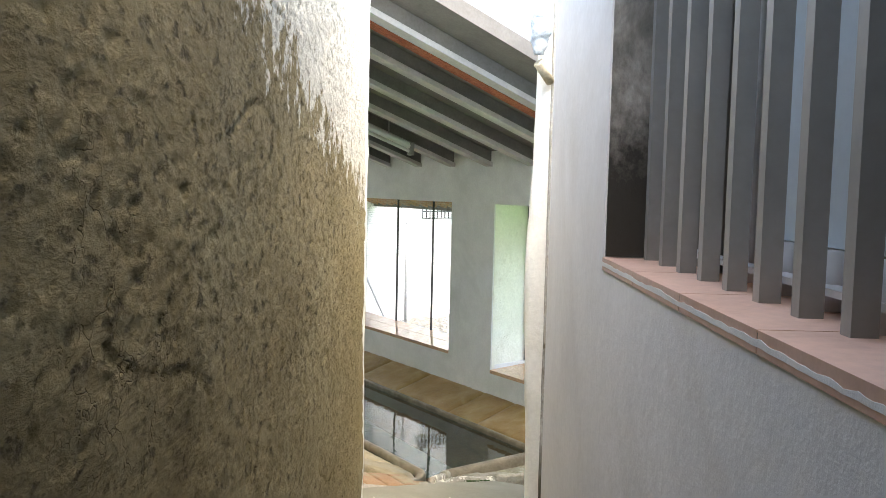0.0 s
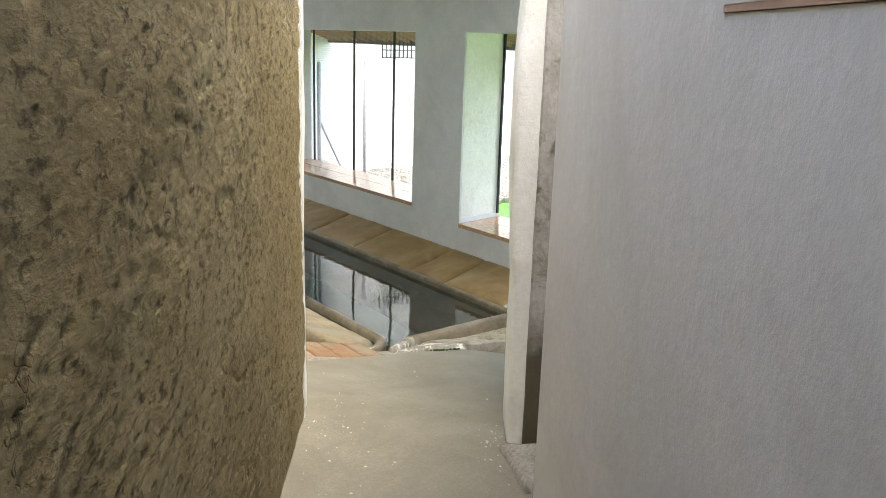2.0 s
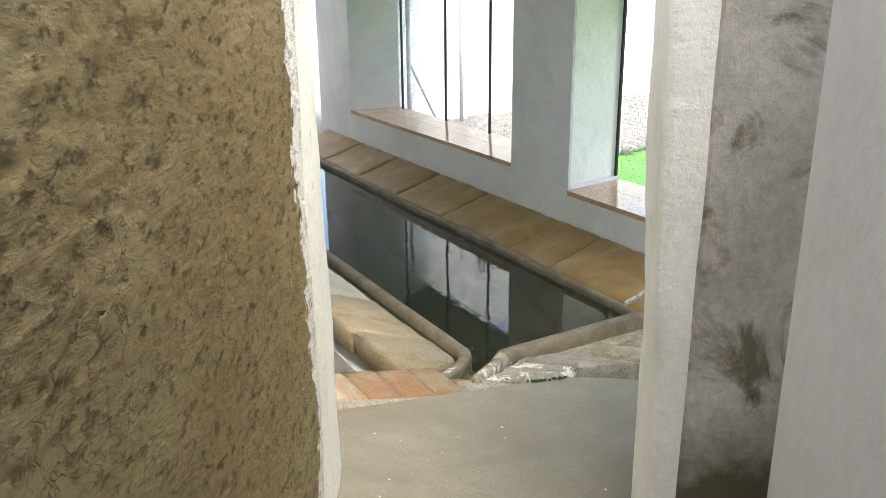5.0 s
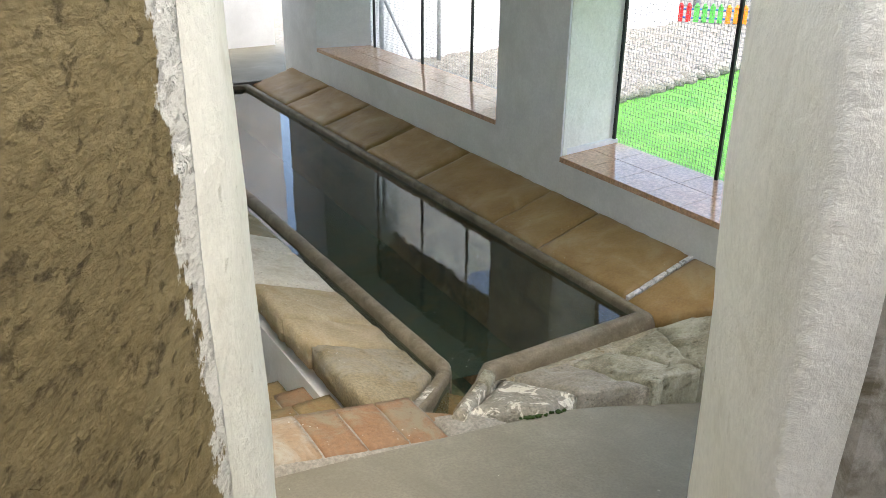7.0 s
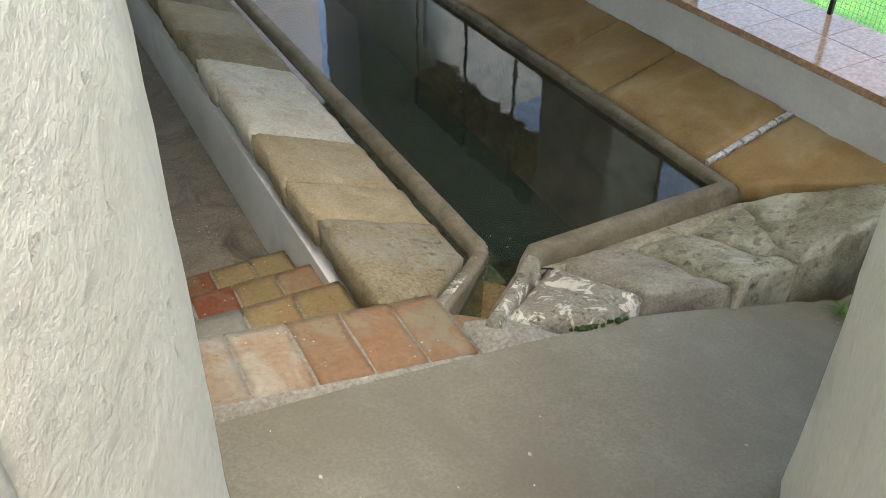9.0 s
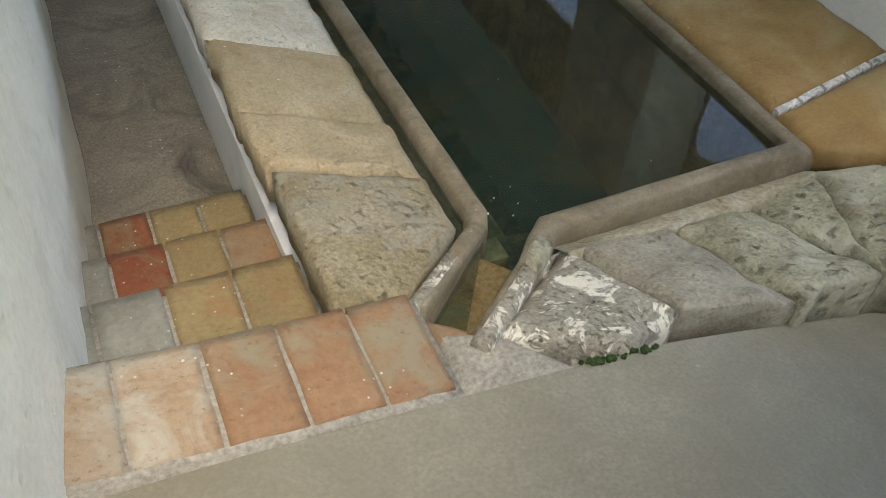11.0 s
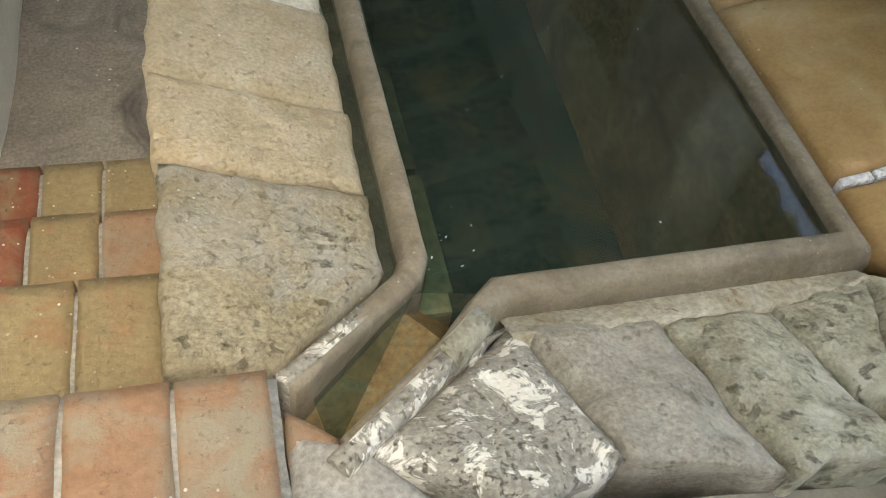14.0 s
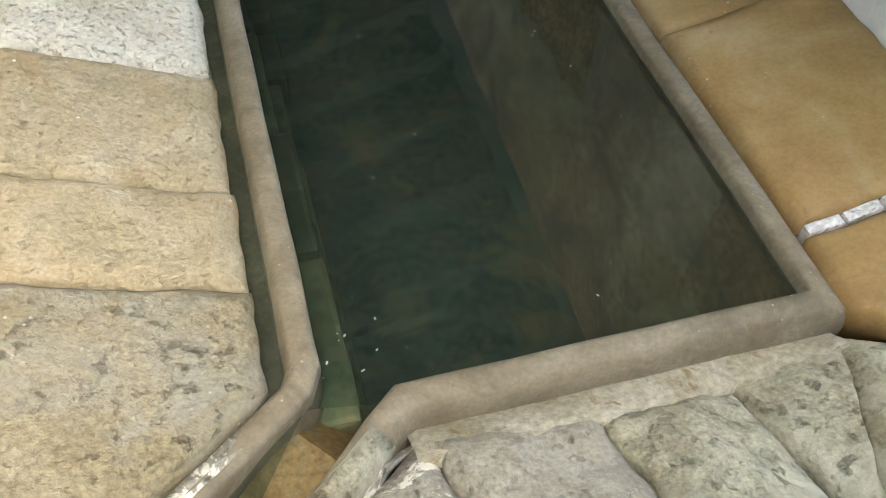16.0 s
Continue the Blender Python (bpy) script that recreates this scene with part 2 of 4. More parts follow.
M_SILLTILE = surface("matt_sill_tile", [(0.56, 0.36, 0.26), (0.63, 0.42, 0.31)], 6, 60, (0.35, 0.55), 0.08, 20, stain=(0.45, 0.28, 0.20), stain_scale=5, stain_at=0.64, vary=0.05, grainy=0.2)
M_BEAM = surface("grey_beam", [(0.45, 0.435, 0.405), (0.555, 0.54, 0.51)], 5, 60, (0.8, 0.95), 0.3, 30, grainy=0.2)
M_VAULT = surface("roof_board_and_shaded_web", [(0.16, 0.15, 0.135), (0.21, 0.20, 0.18)], 5, 60, (0.85, 0.95), 0.3, 20, grainy=0.25)
M_REDBEAM = surface("rust_red_strip", [(0.30, 0.085, 0.045), (0.38, 0.13, 0.07)], 8, 60, (0.8, 0.95), 0.3, 30)
M_DAMPFLOOR = surface("damp_dark_concrete", [(0.191, 0.167, 0.127), (0.269, 0.236, 0.181), (0.345, 0.304, 0.235)], 4, 100, (0.3, 0.7), 0.6, 30, stain=(0.0893, 0.0771, 0.0601), stain_scale=4, stain_at=0.6, speck=(0.643, 0.583, 0.473), speck_scale=22, speck_size=0.1)
M_BASIN = surface("algae_stone", [(0.03, 0.05, 0.035), (0.05, 0.07, 0.05), (0.08, 0.07, 0.04)], 6, 40, (0.8, 0.95), 0.4, 20, stain=(0.15, 0.11, 0.05), stain_scale=4, stain_at=0.62, vary=0.25)
M_BLOCK = surface("algae_covered_block", [(0.0461, 0.0654, 0.0352), (0.0756, 0.093, 0.0479), (0.119, 0.0966, 0.0464)], 5, 40, (0.8, 0.95), 0.4, 20, stain=(0.145, 0.0768, 0.0268), stain_scale=3, stain_at=0.6, vary=0.45)
M_SILT = surface("brown_silt", [(0.175, 0.119, 0.0593), (0.263, 0.178, 0.0943), (0.332, 0.247, 0.135)], 5, 50, (0.8, 0.95), 0.4, 20, stain=(0.104, 0.0944, 0.057), stain_scale=3, stain_at=0.6)
M_BAR = mat("black_iron", (0.018, 0.018, 0.02), 0.5, 0.4)
M_GRILLE = surface("grey_painted_steel", [(0.237, 0.231, 0.206), (0.288, 0.281, 0.25)], 8, 60, (0.35, 0.5), 0.05, 40, spec=0.5, grainy=0.12)
M_PANEL = surface("blue_grey_shutter", [(0.44, 0.51, 0.53), (0.50, 0.57, 0.59)], 3, 50, (0.4, 0.6), 0.05, 20, grainy=0.1)
M_PIPE = mat("white_plastic", (0.68, 0.68, 0.66), 0.4, 0.4)
M_WIRE = mat("galvanised_wire", (0.30, 0.31, 0.31), 0.45, 0.5)
M_POST = surface("galvanised_post", [(0.32, 0.33, 0.33), (0.42, 0.43, 0.43)], 8, 50, (0.4, 0.6), 0.05, 20)
M_TURF = surface("artificial_turf", [(0.06, 0.20, 0.03), (0.09, 0.27, 0.04), (0.13, 0.33, 0.06)], 3, 80, (0.6, 0.8), 0.6, 90)
M_GRAVEL = surface("gravel", [(0.15, 0.14, 0.12), (0.23, 0.22, 0.195), (0.33, 0.315, 0.28)], 22, 60, (0.8, 0.95), 0.9, 30, stain=(0.16, 0.15, 0.12), stain_scale=14, stain_at=0.58)
M_GROUND = surface("dry_ground", [(0.24, 0.22, 0.17), (0.33, 0.30, 0.24)], 2, 30, (0.85, 0.95), 0.4, 12)


# ---- helpers of this scene ----
def link(name, bm, m, parent=None, label="", smooth=False):
    me = bpy.data.meshes.new(name)
    bmesh.ops.recalc_face_normals(bm, faces=bm.faces)
    bm.to_mesh(me)
    bm.free()
    if smooth:
        for p in me.polygons:
            p.use_smooth = True
    me.materials.append(m)
    ob = new(name, me)
    if parent:
        ob.parent = parent
    if label:
        ob["label"] = label
    return ob


def part(name, bm, material, parent, label="", smooth=False):
    return link(name, bm, material, parent, label, smooth)


def setting(name, bm, m, label, category, smooth=False):
    return tagged(link(name, bm, m, None, "", smooth), label, category, "", "structure")


def thing(name, label, category, group="", kind=""):
    return tagged(new(name), label, category, group, kind)


def box(bm, x0, x1, y0, y1, z0, z1, bevel=0.0):
    vs = [bm.verts.new((x, y, z)) for x in (x0, x1) for y in (y0, y1) for z in (z0, z1)]
    fs = [bm.faces.new([vs[i] for i in f]) for f in ((0, 1, 3, 2), (4, 6, 7, 5), (0, 4, 5, 1), (2, 3, 7, 6), (0, 2, 6, 4), (1, 5, 7, 3))]
    if bevel:
        es = list({e for f in fs for e in f.edges})
        bmesh.ops.bevel(bm, geom=es, offset=bevel, segments=2, affect="EDGES", profile=0.6)
    return bm


def prism(bm, poly, z0, z1):
    """An upright prism on a plan outline; z0 and z1 are heights or functions of x, y."""
    h = lambda z, p: z(*p) if callable(z) else z
    lo = [bm.verts.new((*p, h(z0, p))) for p in poly]
    hi = [bm.verts.new((*p, h(z1, p))) for p in poly]
    bm.faces.new(lo[::-1])
    bm.faces.new(hi)
    k = len(poly)
    for i in range(k):
        bm.faces.new((lo[i], lo[(i + 1) % k], hi[(i + 1) % k], hi[i]))
    return bm


def tube(bm, pts, r, seg=8):
    """A round bar through points."""
    rings = []
    pts = [Vector(p) for p in pts]
    for i, p in enumerate(pts):
        a = (pts[min(i + 1, len(pts) - 1)] - pts[max(i - 1, 0)]).normalized()
        u = a.cross(Vector((0, 0, 1)) if abs(a.z) < 0.9 else Vector((1, 0, 0))).normalized()
        v = a.cross(u)
        rr = r[i] if isinstance(r, (list, tuple)) else r
        rings.append([bm.verts.new(p + (u * math.cos(k * math.tau / seg) + v * math.sin(k * math.tau / seg)) * rr) for k in range(seg)])
    for a, b in zip(rings, rings[1:]):
        for k in range(seg):
            bm.faces.new((a[k], a[(k + 1) % seg], b[(k + 1) % seg], b[k]))
    bm.faces.new(rings[0][::-1])
    bm.faces.new(rings[-1])
    return bm


def nz(x, y, z=0.0, s=1.0):
    return noise.noise(Vector((x * s, y * s, z * s)))


def slab(bm, quad, ztop, thick, m=14, rough=0.005, rnd=0.02, edge=0.008, seed=0.0, span=None):
    """A worn stone: a four-cornered plan outline with an uneven rounded top and ragged sides."""
    a, b, c, d = [Vector(p) for p in quad]
    top, size = [], min((b - a).length, (d - a).length)
    for i in range(m + 1):
        row = []
        for j in range(m + 1):
            u, v = i / m, j / m
            p = (a * (1 - u) + b * u) * (1 - v) + (d * (1 - u) + c * u) * v
            if span:
                p.x = a.x + (span(p.y) - a.x) * u
            e = min(u, 1 - u, v, 1 - v) * size * 2
            if e < 1e-6:
                w = Vector((nz(p.x, p.y, seed, 14), nz(p.x + 7, p.y, seed, 14))) * edge
                p = p + w
            drop = rnd * max(0.0, 1 - e / (rnd * 3)) ** 2
            z = ztop(p.x, p.y) - drop + rough * (nz(p.x, p.y, seed, 9) + 0.5 * nz(p.x, p.y, seed + 3, 25))
            row.append(bm.verts.new((p.x, p.y, z)))
        top.append(row)
    for i in range(m):
        for j in range(m):
            bm.faces.new((top[i][j], top[i + 1][j], top[i + 1][j + 1], top[i][j + 1]))
    ring = [top[i][0] for i in range(m)] + [top[m][j] for j in range(m)] + [top[m - i][m] for i in range(m)] + [top[0][m - j] for j in range(m)]
    low = [bm.verts.new((q.co.x, q.co.y, q.co.z - thick)) for q in ring]
    k = len(ring)
    for i in range(k):
        bm.faces.new((ring[i], low[i], low[(i + 1) % k], ring[(i + 1) % k]))
    bm.faces.new(low)
    return bm


def lumpy(bm, outline, z0, z1, push, step=0.07, leans=None):
    """A hand-plastered upright: an outline in the corridor's axes, closed, pushed across by height and made uneven."""
    pts = []
    rim_ = [(*p, l) for p, l in zip(outline, leans or [0.0] * len(outline))]
    for p, q in zip(rim_, rim_[1:] + rim_[:1]):
        k = max(1, int(math.hypot(q[0] - p[0], q[1] - p[1]) / step))
        pts += [tuple(u + (v - u) * i / k for u, v in zip(p, q)) for i in range(k)]
    levels = int((z1 - z0) / step)
    rings = []
    for j in range(levels + 1):
        z = z0 + (z1 - z0) * j / levels
        rings.append([bm.verts.new((*co(n + push(z) + lean * j / levels + 0.007 * nz(d, z, n, 3.5) + 0.004 * nz(d, z, n, 11), d + 0.006 * nz(n, z, d, 5)), z)) for n, d, lean in pts])
    for a, b in zip(rings, rings[1:]):
        for k in range(len(pts)):
            bm.faces.new((a[k], a[(k + 1) % len(pts)], b[(k + 1) % len(pts)], b[k]))
    bm.faces.new(rings[0][::-1])
    bm.faces.new(rings[-1])
    return bm


def sheet(bm, fn, nu, nv):
    g = [[bm.verts.new(fn(i / nu, j / nv)) for j in range(nv + 1)] for i in range(nu + 1)]
    for i in range(nu):
        for j in range(nv):
            bm.faces.new((g[i][j], g[i + 1][j], g[i + 1][j + 1], g[i][j + 1]))
    return g


ND, DD = Vector((0.815, -0.579)), Vector((0.579, 0.815))


def co(n, d):
    """Plan place from the corridor's own axes: n across to the right, d along the walk."""
    p = ND * n + DD * d
    return (p.x, p.y)


# ---- floors and ground ----
def floor_z(x, y):
    d = x * DD.x + y * DD.y
    flat = 0.262 - 0.006 * (d + 1.9)
    slope = -0.06 - 0.147 * x - 0.10 * y
    k = min(1.0, max(0.0, (d + 2.15) / 0.5))
    k = k * k * (3 - 2 * k)
    slope -= 0.16 * max(0.0, x - 0.15)
    return flat * (1 - k) + max(-0.3, slope) * k + 0.004 * nz(x, y, 0, 3)


bm = bmesh.new()
sheet(bm, lambda u, v: (-6.0 + 7.42 * u, -7.5 + 7.0 * v, floor_z(-6.0 + 7.42 * u, -7.5 + 7.0 * v)), 110, 104)
setting("floor", bm, M_CONCRETE, "worn grey-beige concrete floor sloping towards the trough", "floor", True)

bm = bmesh.new()
box(bm, -1.0, -0.1, -0.5, 6.2, -0.75, -0.50)
setting("floor_passage", bm, M_DAMPFLOOR, "dark damp concrete floor of the sunken passage", "floor")

GZ = -0.12
bm = bmesh.new()
X, Y = (-400, -5.9, 1.85, 400), (-400, -7.4, 5.4, 400)
gv = [[bm.verts.new((x, y, GZ)) for y in Y] for x in X]
for i in range(3):
    for j in range(3):
        if (i, j) != (1, 1):
            bm.faces.new((gv[i][j], gv[i + 1][j], gv[i + 1][j + 1], gv[i][j + 1]))
setting("ground", bm, M_GROUND, "dry pale ground around the building", "ground")

# ---- walls ----
LW = -0.255
WH = 2.65
WR = 2.5


def mud_x(d, z):
    bulge = 0.012 * nz(d, z, 1, 1.3) + 0.005 * nz(d, z, 5, 4)
    e = d * 0.55
    rough = 0.5 + 0.5 * max(-0.6, min(1.0, 2.2 * nz(e, z, 12, 2.4) + 0.25))
    rough *= 0.35 + 0.65 * min(1.0, max(0.0, (-2.15 - d) / 0.5))
    bulge += rough * (0.0014 * nz(e, z, 9, 18) + 0.0018 * nz(e, z, 2, 38) + 0.0016 * nz(e, z, 4, 80))
    pit = max(0.0, nz(e, z, 21, 58) - 0.22) * 0.013 * rough
    vein = abs(nz(e + 0.05 * nz(e, z, 3, 9), z + 0.05 * nz(e, z, 8, 9), 31, 3.4))
    crack = 0.006 * max(0.0, 1 - vein / 0.015) if nz(e, z, 44, 3.0) > 0.04 else 0.0
    flare = 0.05 * max(0.0, (z - 1.9)) ** 2 if d > -2.6 else 0.0
    return LW + bulge - flare - pit - crack


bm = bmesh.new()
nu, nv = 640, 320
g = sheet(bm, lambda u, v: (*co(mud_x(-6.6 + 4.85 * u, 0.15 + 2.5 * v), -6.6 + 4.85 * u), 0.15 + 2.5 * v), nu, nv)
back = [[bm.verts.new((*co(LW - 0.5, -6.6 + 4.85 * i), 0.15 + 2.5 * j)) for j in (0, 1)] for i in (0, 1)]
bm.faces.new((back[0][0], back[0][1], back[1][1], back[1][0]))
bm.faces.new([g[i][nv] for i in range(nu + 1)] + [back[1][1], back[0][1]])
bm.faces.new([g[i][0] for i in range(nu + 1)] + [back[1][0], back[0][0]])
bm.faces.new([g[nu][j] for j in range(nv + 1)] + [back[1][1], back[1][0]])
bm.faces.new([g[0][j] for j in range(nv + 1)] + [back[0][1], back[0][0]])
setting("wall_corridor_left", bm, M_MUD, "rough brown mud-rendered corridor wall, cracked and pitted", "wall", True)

bm = bmesh.new()
JAMB = [co(LW - 0.010, -1.79), co(LW - 0.012, -1.60), co(-0.292, -1.345), (-1.01, -0.67), (-0.985, -0.53), (-0.955, -0.3), (-0.94, 0.2), (-0.90, 1.1), (-0.885, 6.2), (-1.4, 6.2), (-1.6, -0.6), co(LW - 0.5, -1.75)]
LEANS = [0.0, 0.0, -0.05, 0.0, 0.0, 0.015, 0.0, 0.0, 0.0, 0.0, 0.0, 0.0]
lumpy(bm, [(p[0] * ND.x + p[1] * ND.y, p[0] * DD.x + p[1] * DD.y) for p in JAMB], -0.75, WH, lambda z: 0.0, 0.09, LEANS)
setting("wall_west", bm, M_CREAM, "cream limewashed wall and splayed doorway jamb", "wall", True)

RW = 0.425
bm = bmesh.new()
wz0, wz1, wd0, wd1 = 1.613, 2.38, -5.35, -3.655
# top raised far above the view, to cut sky light on the left wall
WT = 4.3
for d0, d1, z0, z1 in ((-6.6, wd0, 0.1, WT), (wd0, wd1, 0.1, wz0), (wd0, wd1, wz1, WT)):
    prism(bm, [co(RW, d0), co(RW, d1), co(RW + 0.3, d1), co(RW + 0.3, d0)], z0, z1)
prism(bm, [co(RW, wd1), co(0.430, -2.67), co(0.437, -2.655), co(RW + 0.3, -2.65), co(RW + 0.3, wd1)], 0.1, WR)
setting("wall_corridor_right", bm, M_GREYWASH, "smooth grey-white limewashed corridor wall with a barred window", "wall")

bm = bmesh.new()
prism(bm, [co(RW + 0.3, -2.75), co(RW + 0.3, -1.946), co(RW + 0.45, -1.946), co(RW + 0.45, -2.75)], 0.1, WR)
setting("wall_recess", bm, M_DARKPLASTER, "damp grey back of the door recess", "wall")

bm = bmesh.new()
lumpy(bm, [(0.456, -1.935), (0.47, -1.75), (0.497, -1.48), (0.56, -1.25), (0.665, -0.90), (0.70, -0.875), (0.74, -0.87), (1.05, -1.0), (1.05, -1.93), (0.505, -1.945), (0.47, -1.947)], -0.4, WH, lambda z: -0.03 * math.exp(-((z - 1.35) / 0.5) ** 2))
setting("wall_pier", bm, M_CREAM, "rough cream limewashed doorway pier", "wall", True)
# unseen wall, added this tall to keep southern sky light off the front stones
bm = bmesh.new()
prism(bm, [(0.16, -1.34), (1.42, -1.40), (1.42, -1.62), (0.16, -1.62)], -0.5, 3.4)
setting("wall_south", bm, M_WHITE, "unseen white wall beside the doorway pier, added to block sky light", "wall")
bm = bmesh.new()
box(bm, -1.5, 6.0, -6.6, -6.3, -0.4, 2.3)
setting("wall_yard", bm, M_WHITE, "white wall closing the small yard", "wall")
bm = bmesh.new()
prism(bm, [co(0.50, -1.93), co(0.80, -1.93), co(0.80, -1.957), co(0.51, -1.957)], 0.1, WH - 0.02)
setting("trim_rebate", bm, M_DARKPLASTER, "stained grey cement rebate of the doorway pier", "doorway trim")

# east wall with two window openings
EX0, EX1, TZ = 1.42, 1.84, 1.63
SILL = {"window_1": 0.242, "window_2": 0.182}
bm = bmesh.new()
roof_z = lambda x: 1.95 + 0.34 * (1.42 - x)
box(bm, EX0, EX1, -1.85, 1.153, -0.8, SILL["window_2"])
box(bm, EX0, EX1, 1.153, 5.2, -0.8, SILL["window_1"])
box(bm, EX0, EX1, -1.85, 5.2, TZ, 2.10)
prism(bm, [(EX0, 1.153), (EX0, 1.78), (EX1, 1.74), (EX1, 1.19)], SILL["window_1"], TZ)
prism(bm, [(EX0, 4.44), (EX0, 5.2), (EX1, 5.2), (EX1, 4.25)], SILL["window_1"], TZ)
prism(bm, [(EX0, -1.85), (EX0, -1.30), (EX1, -1.30), (EX1, -1.85)], SILL["window_2"], TZ)
setting("wall_east", bm, M_WHITE, "white limewashed wall with two wide window openings", "wall")

bm = bmesh.new()
prism(bm, [(EX0 + 0.012, 1.150), (EX1, 1.186), (EX1, 1.190), (EX0 + 0.012, 1.1535)], SILL["window_2"] + 0.02, TZ)
setting("trim_reveal", bm, M_CREAM, "cream painted reveal of the window pier", "window trim")

# ---- roof ----
RY0, RY1 = -0.75, 5.5
bm = bmesh.new()
zz = lambda x, dz: roof_z(x) + dz
vs = [bm.verts.new((x, y, zz(x, dz))) for x in (-1.5, 2.32) for y in (RY0, RY1) for dz in (0.13, 0.22)]
for f in ((0, 1, 3, 2), (4, 6, 7, 5), (0, 4, 5, 1), (2, 3, 7, 6), (0, 2, 6, 4), (1, 5, 7, 3)):
    bm.faces.new([vs[i] for i in f])
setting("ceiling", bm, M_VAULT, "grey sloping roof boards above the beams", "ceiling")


def sloped(bm, y0, y1, dz0, dz1, x0=-1.45, x1=1.52):
    q = [bm.verts.new((x, y, zz(x, dz))) for x in (x0, x1) for y in (y0, y1) for dz in (dz0, dz1)]
    for f in ((0, 1, 3, 2), (4, 6, 7, 5), (0, 4, 5, 1), (2, 3, 7, 6), (0, 2, 6, 4), (1, 5, 7, 3)):
        bm.faces.new([q[i] for i in f])
    return bm


bm = bmesh.new()
prism(bm, [(-0.93, -0.55), (-0.90, 5.5), (-1.4, 5.5), (-1.4, -0.55)], WH, lambda x, y: roof_z(x) + 0.128)
setting("wall_west_top", bm, M_CREAM, "cream limewashed top of the wall under the roof", "wall")
for y in (-0.43, 0.13, 0.687, 1.245, 1.79, 2.34, 2.90, 3.45, 4.0, 4.55, 5.1):
    beam = thing("roof_beam", "grey concrete joist under the sloping roof", "roof beam", "roof beams")
    part("flange", sloped(bmesh.new(), y - 0.05, y + 0.05, 0.0, 0.035), M_BEAM, beam)
    # web in the dark board colour: shade above the flange painted in
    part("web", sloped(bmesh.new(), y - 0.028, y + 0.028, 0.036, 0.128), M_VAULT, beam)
    if y == -0.43:
        part("strip", sloped(bmesh.new(), y + 0.054, y + 0.15, -0.004, 0.05), M_REDBEAM, beam, "rust-red edge strip")
edge = thing("eave", "row of curved clay tiles along the eave", "roof eave")
M_CLAY = surface("clay_roof_tile", [(0.34, 0.19, 0.11), (0.45, 0.28, 0.17)], 5, 60, (0.8, 0.95), 0.4, 30, vary=0.15)
tm = bmesh.new()
arc = [(0.085 * math.cos(a), 0.06 * math.sin(a)) for a in np.linspace(0, math.pi, 9)]
arc += [(0.068 * math.cos(a), 0.045 * math.sin(a)) for a in np.linspace(math.pi, 0, 9)]
ends = [[tm.verts.new((x, p, h - 0.34 * x)) for p, h in arc] for x in (-0.4, 0.06)]
for k in range(len(arc)):
    q = (k + 1) % len(arc)
    tm.faces.new((ends[0][k], ends[0][q], ends[1][q], ends[1][k]))
for e in ends:
    for k in range(8):
        tm.faces.new((e[k], e[k + 1], e[16 - k], e[17 - k]))
bmesh.ops.recalc_face_normals(tm, faces=tm.faces)
tile_me = bpy.data.meshes.new("roof_tile")
tm.to_mesh(tile_me)
tm.free()
tile_me.materials.append(M_CLAY)
for k in range(33):
    ob = new("roof_tile", tile_me)
    ob.parent = edge
    ob.location = (2.33, -0.66 + 0.187 * k, 1.525 + 0.012 * nz(k, 3.3, 1, 1.7))
part("board", box(bmesh.new(), 2.324, 2.345, RY0 + 0.004, RY1 - 0.004, 1.50, zz(2.33, 0.216)), M_VAULT, edge)

bm = bmesh.new()
prism(bm, [co(-0.7, -6.6), co(0.9, -6.6), co(0.9, -6.75), co(-0.7, -6.75)], 0.1, WH)
setting("wall_corridor_end", bm, M_GREYWASH, "grey limewashed wall closing the corridor", "wall")

# slab out of view, added to darken the walls where the walk begins
bm = bmesh.new()
prism(bm, [co(LW + 0.03, -6.6), co(RW - 0.02, -6.6), co(RW - 0.02, -5.0), co(LW + 0.03, -5.0)], WR + 0.002, WR + 0.14)
setting("ceiling_corridor", bm, M_VAULT, "unseen grey slab over the corridor's start, added to shade its walls", "ceiling")

# ---- washing trough ----
RZ = -0.105
WZ = -0.142
trough = thing("washing_trough", "long stone public washing trough full of dark green water", "washing trough")


def sweep(bm, path, prof, lift=None):
    """A profile of (across, height) swept along a plan path; across is to the right of the way."""
    rings = []
    P = [Vector(p) for p in path]
    for i, p in enumerate(P):
        a = (P[i] - P[i - 1]).normalized() if i else (P[1] - P[0]).normalized()
        b = (P[i + 1] - P[i]).normalized() if i < len(P) - 1 else a
        na, nb = Vector((a.y, -a.x)), Vector((b.y, -b.x))
        m = (na + nb)
        m = m / max(0.35, m.dot(na))
        up = lift(p.x, p.y) if lift else 0.0
        rings.append([bm.verts.new((p.x + m.x * s, p.y + m.y * s, h + (up if h > -0.35 else 0.0))) for s, h in prof])
    k = len(prof)
    for r, q in zip(rings, rings[1:]):
        for j in range(k):
            bm.faces.new((r[j], r[(j + 1) % k], q[(j + 1) % k], q[j]))
    bm.faces.new(rings[0])
    bm.faces.new(rings[-1][::-1])
    return bm


def subdiv(path, step=0.08, wob=0.0015):
    out = []
    for a, b in zip(path, path[1:]):
        k = max(1, int((Vector(b) - Vector(a)).length / step))
        for i in range(k):
            t = i / k
            x, y = a[0] + (b[0] - a[0]) * t, a[1] + (b[1] - a[1]) * t
            w = wob if 0 < i else 0
            out.append((x + w * nz(x, y, 3, 5), y + w * nz(x, y, 8, 5)))
    out.append(path[-1])
    return out


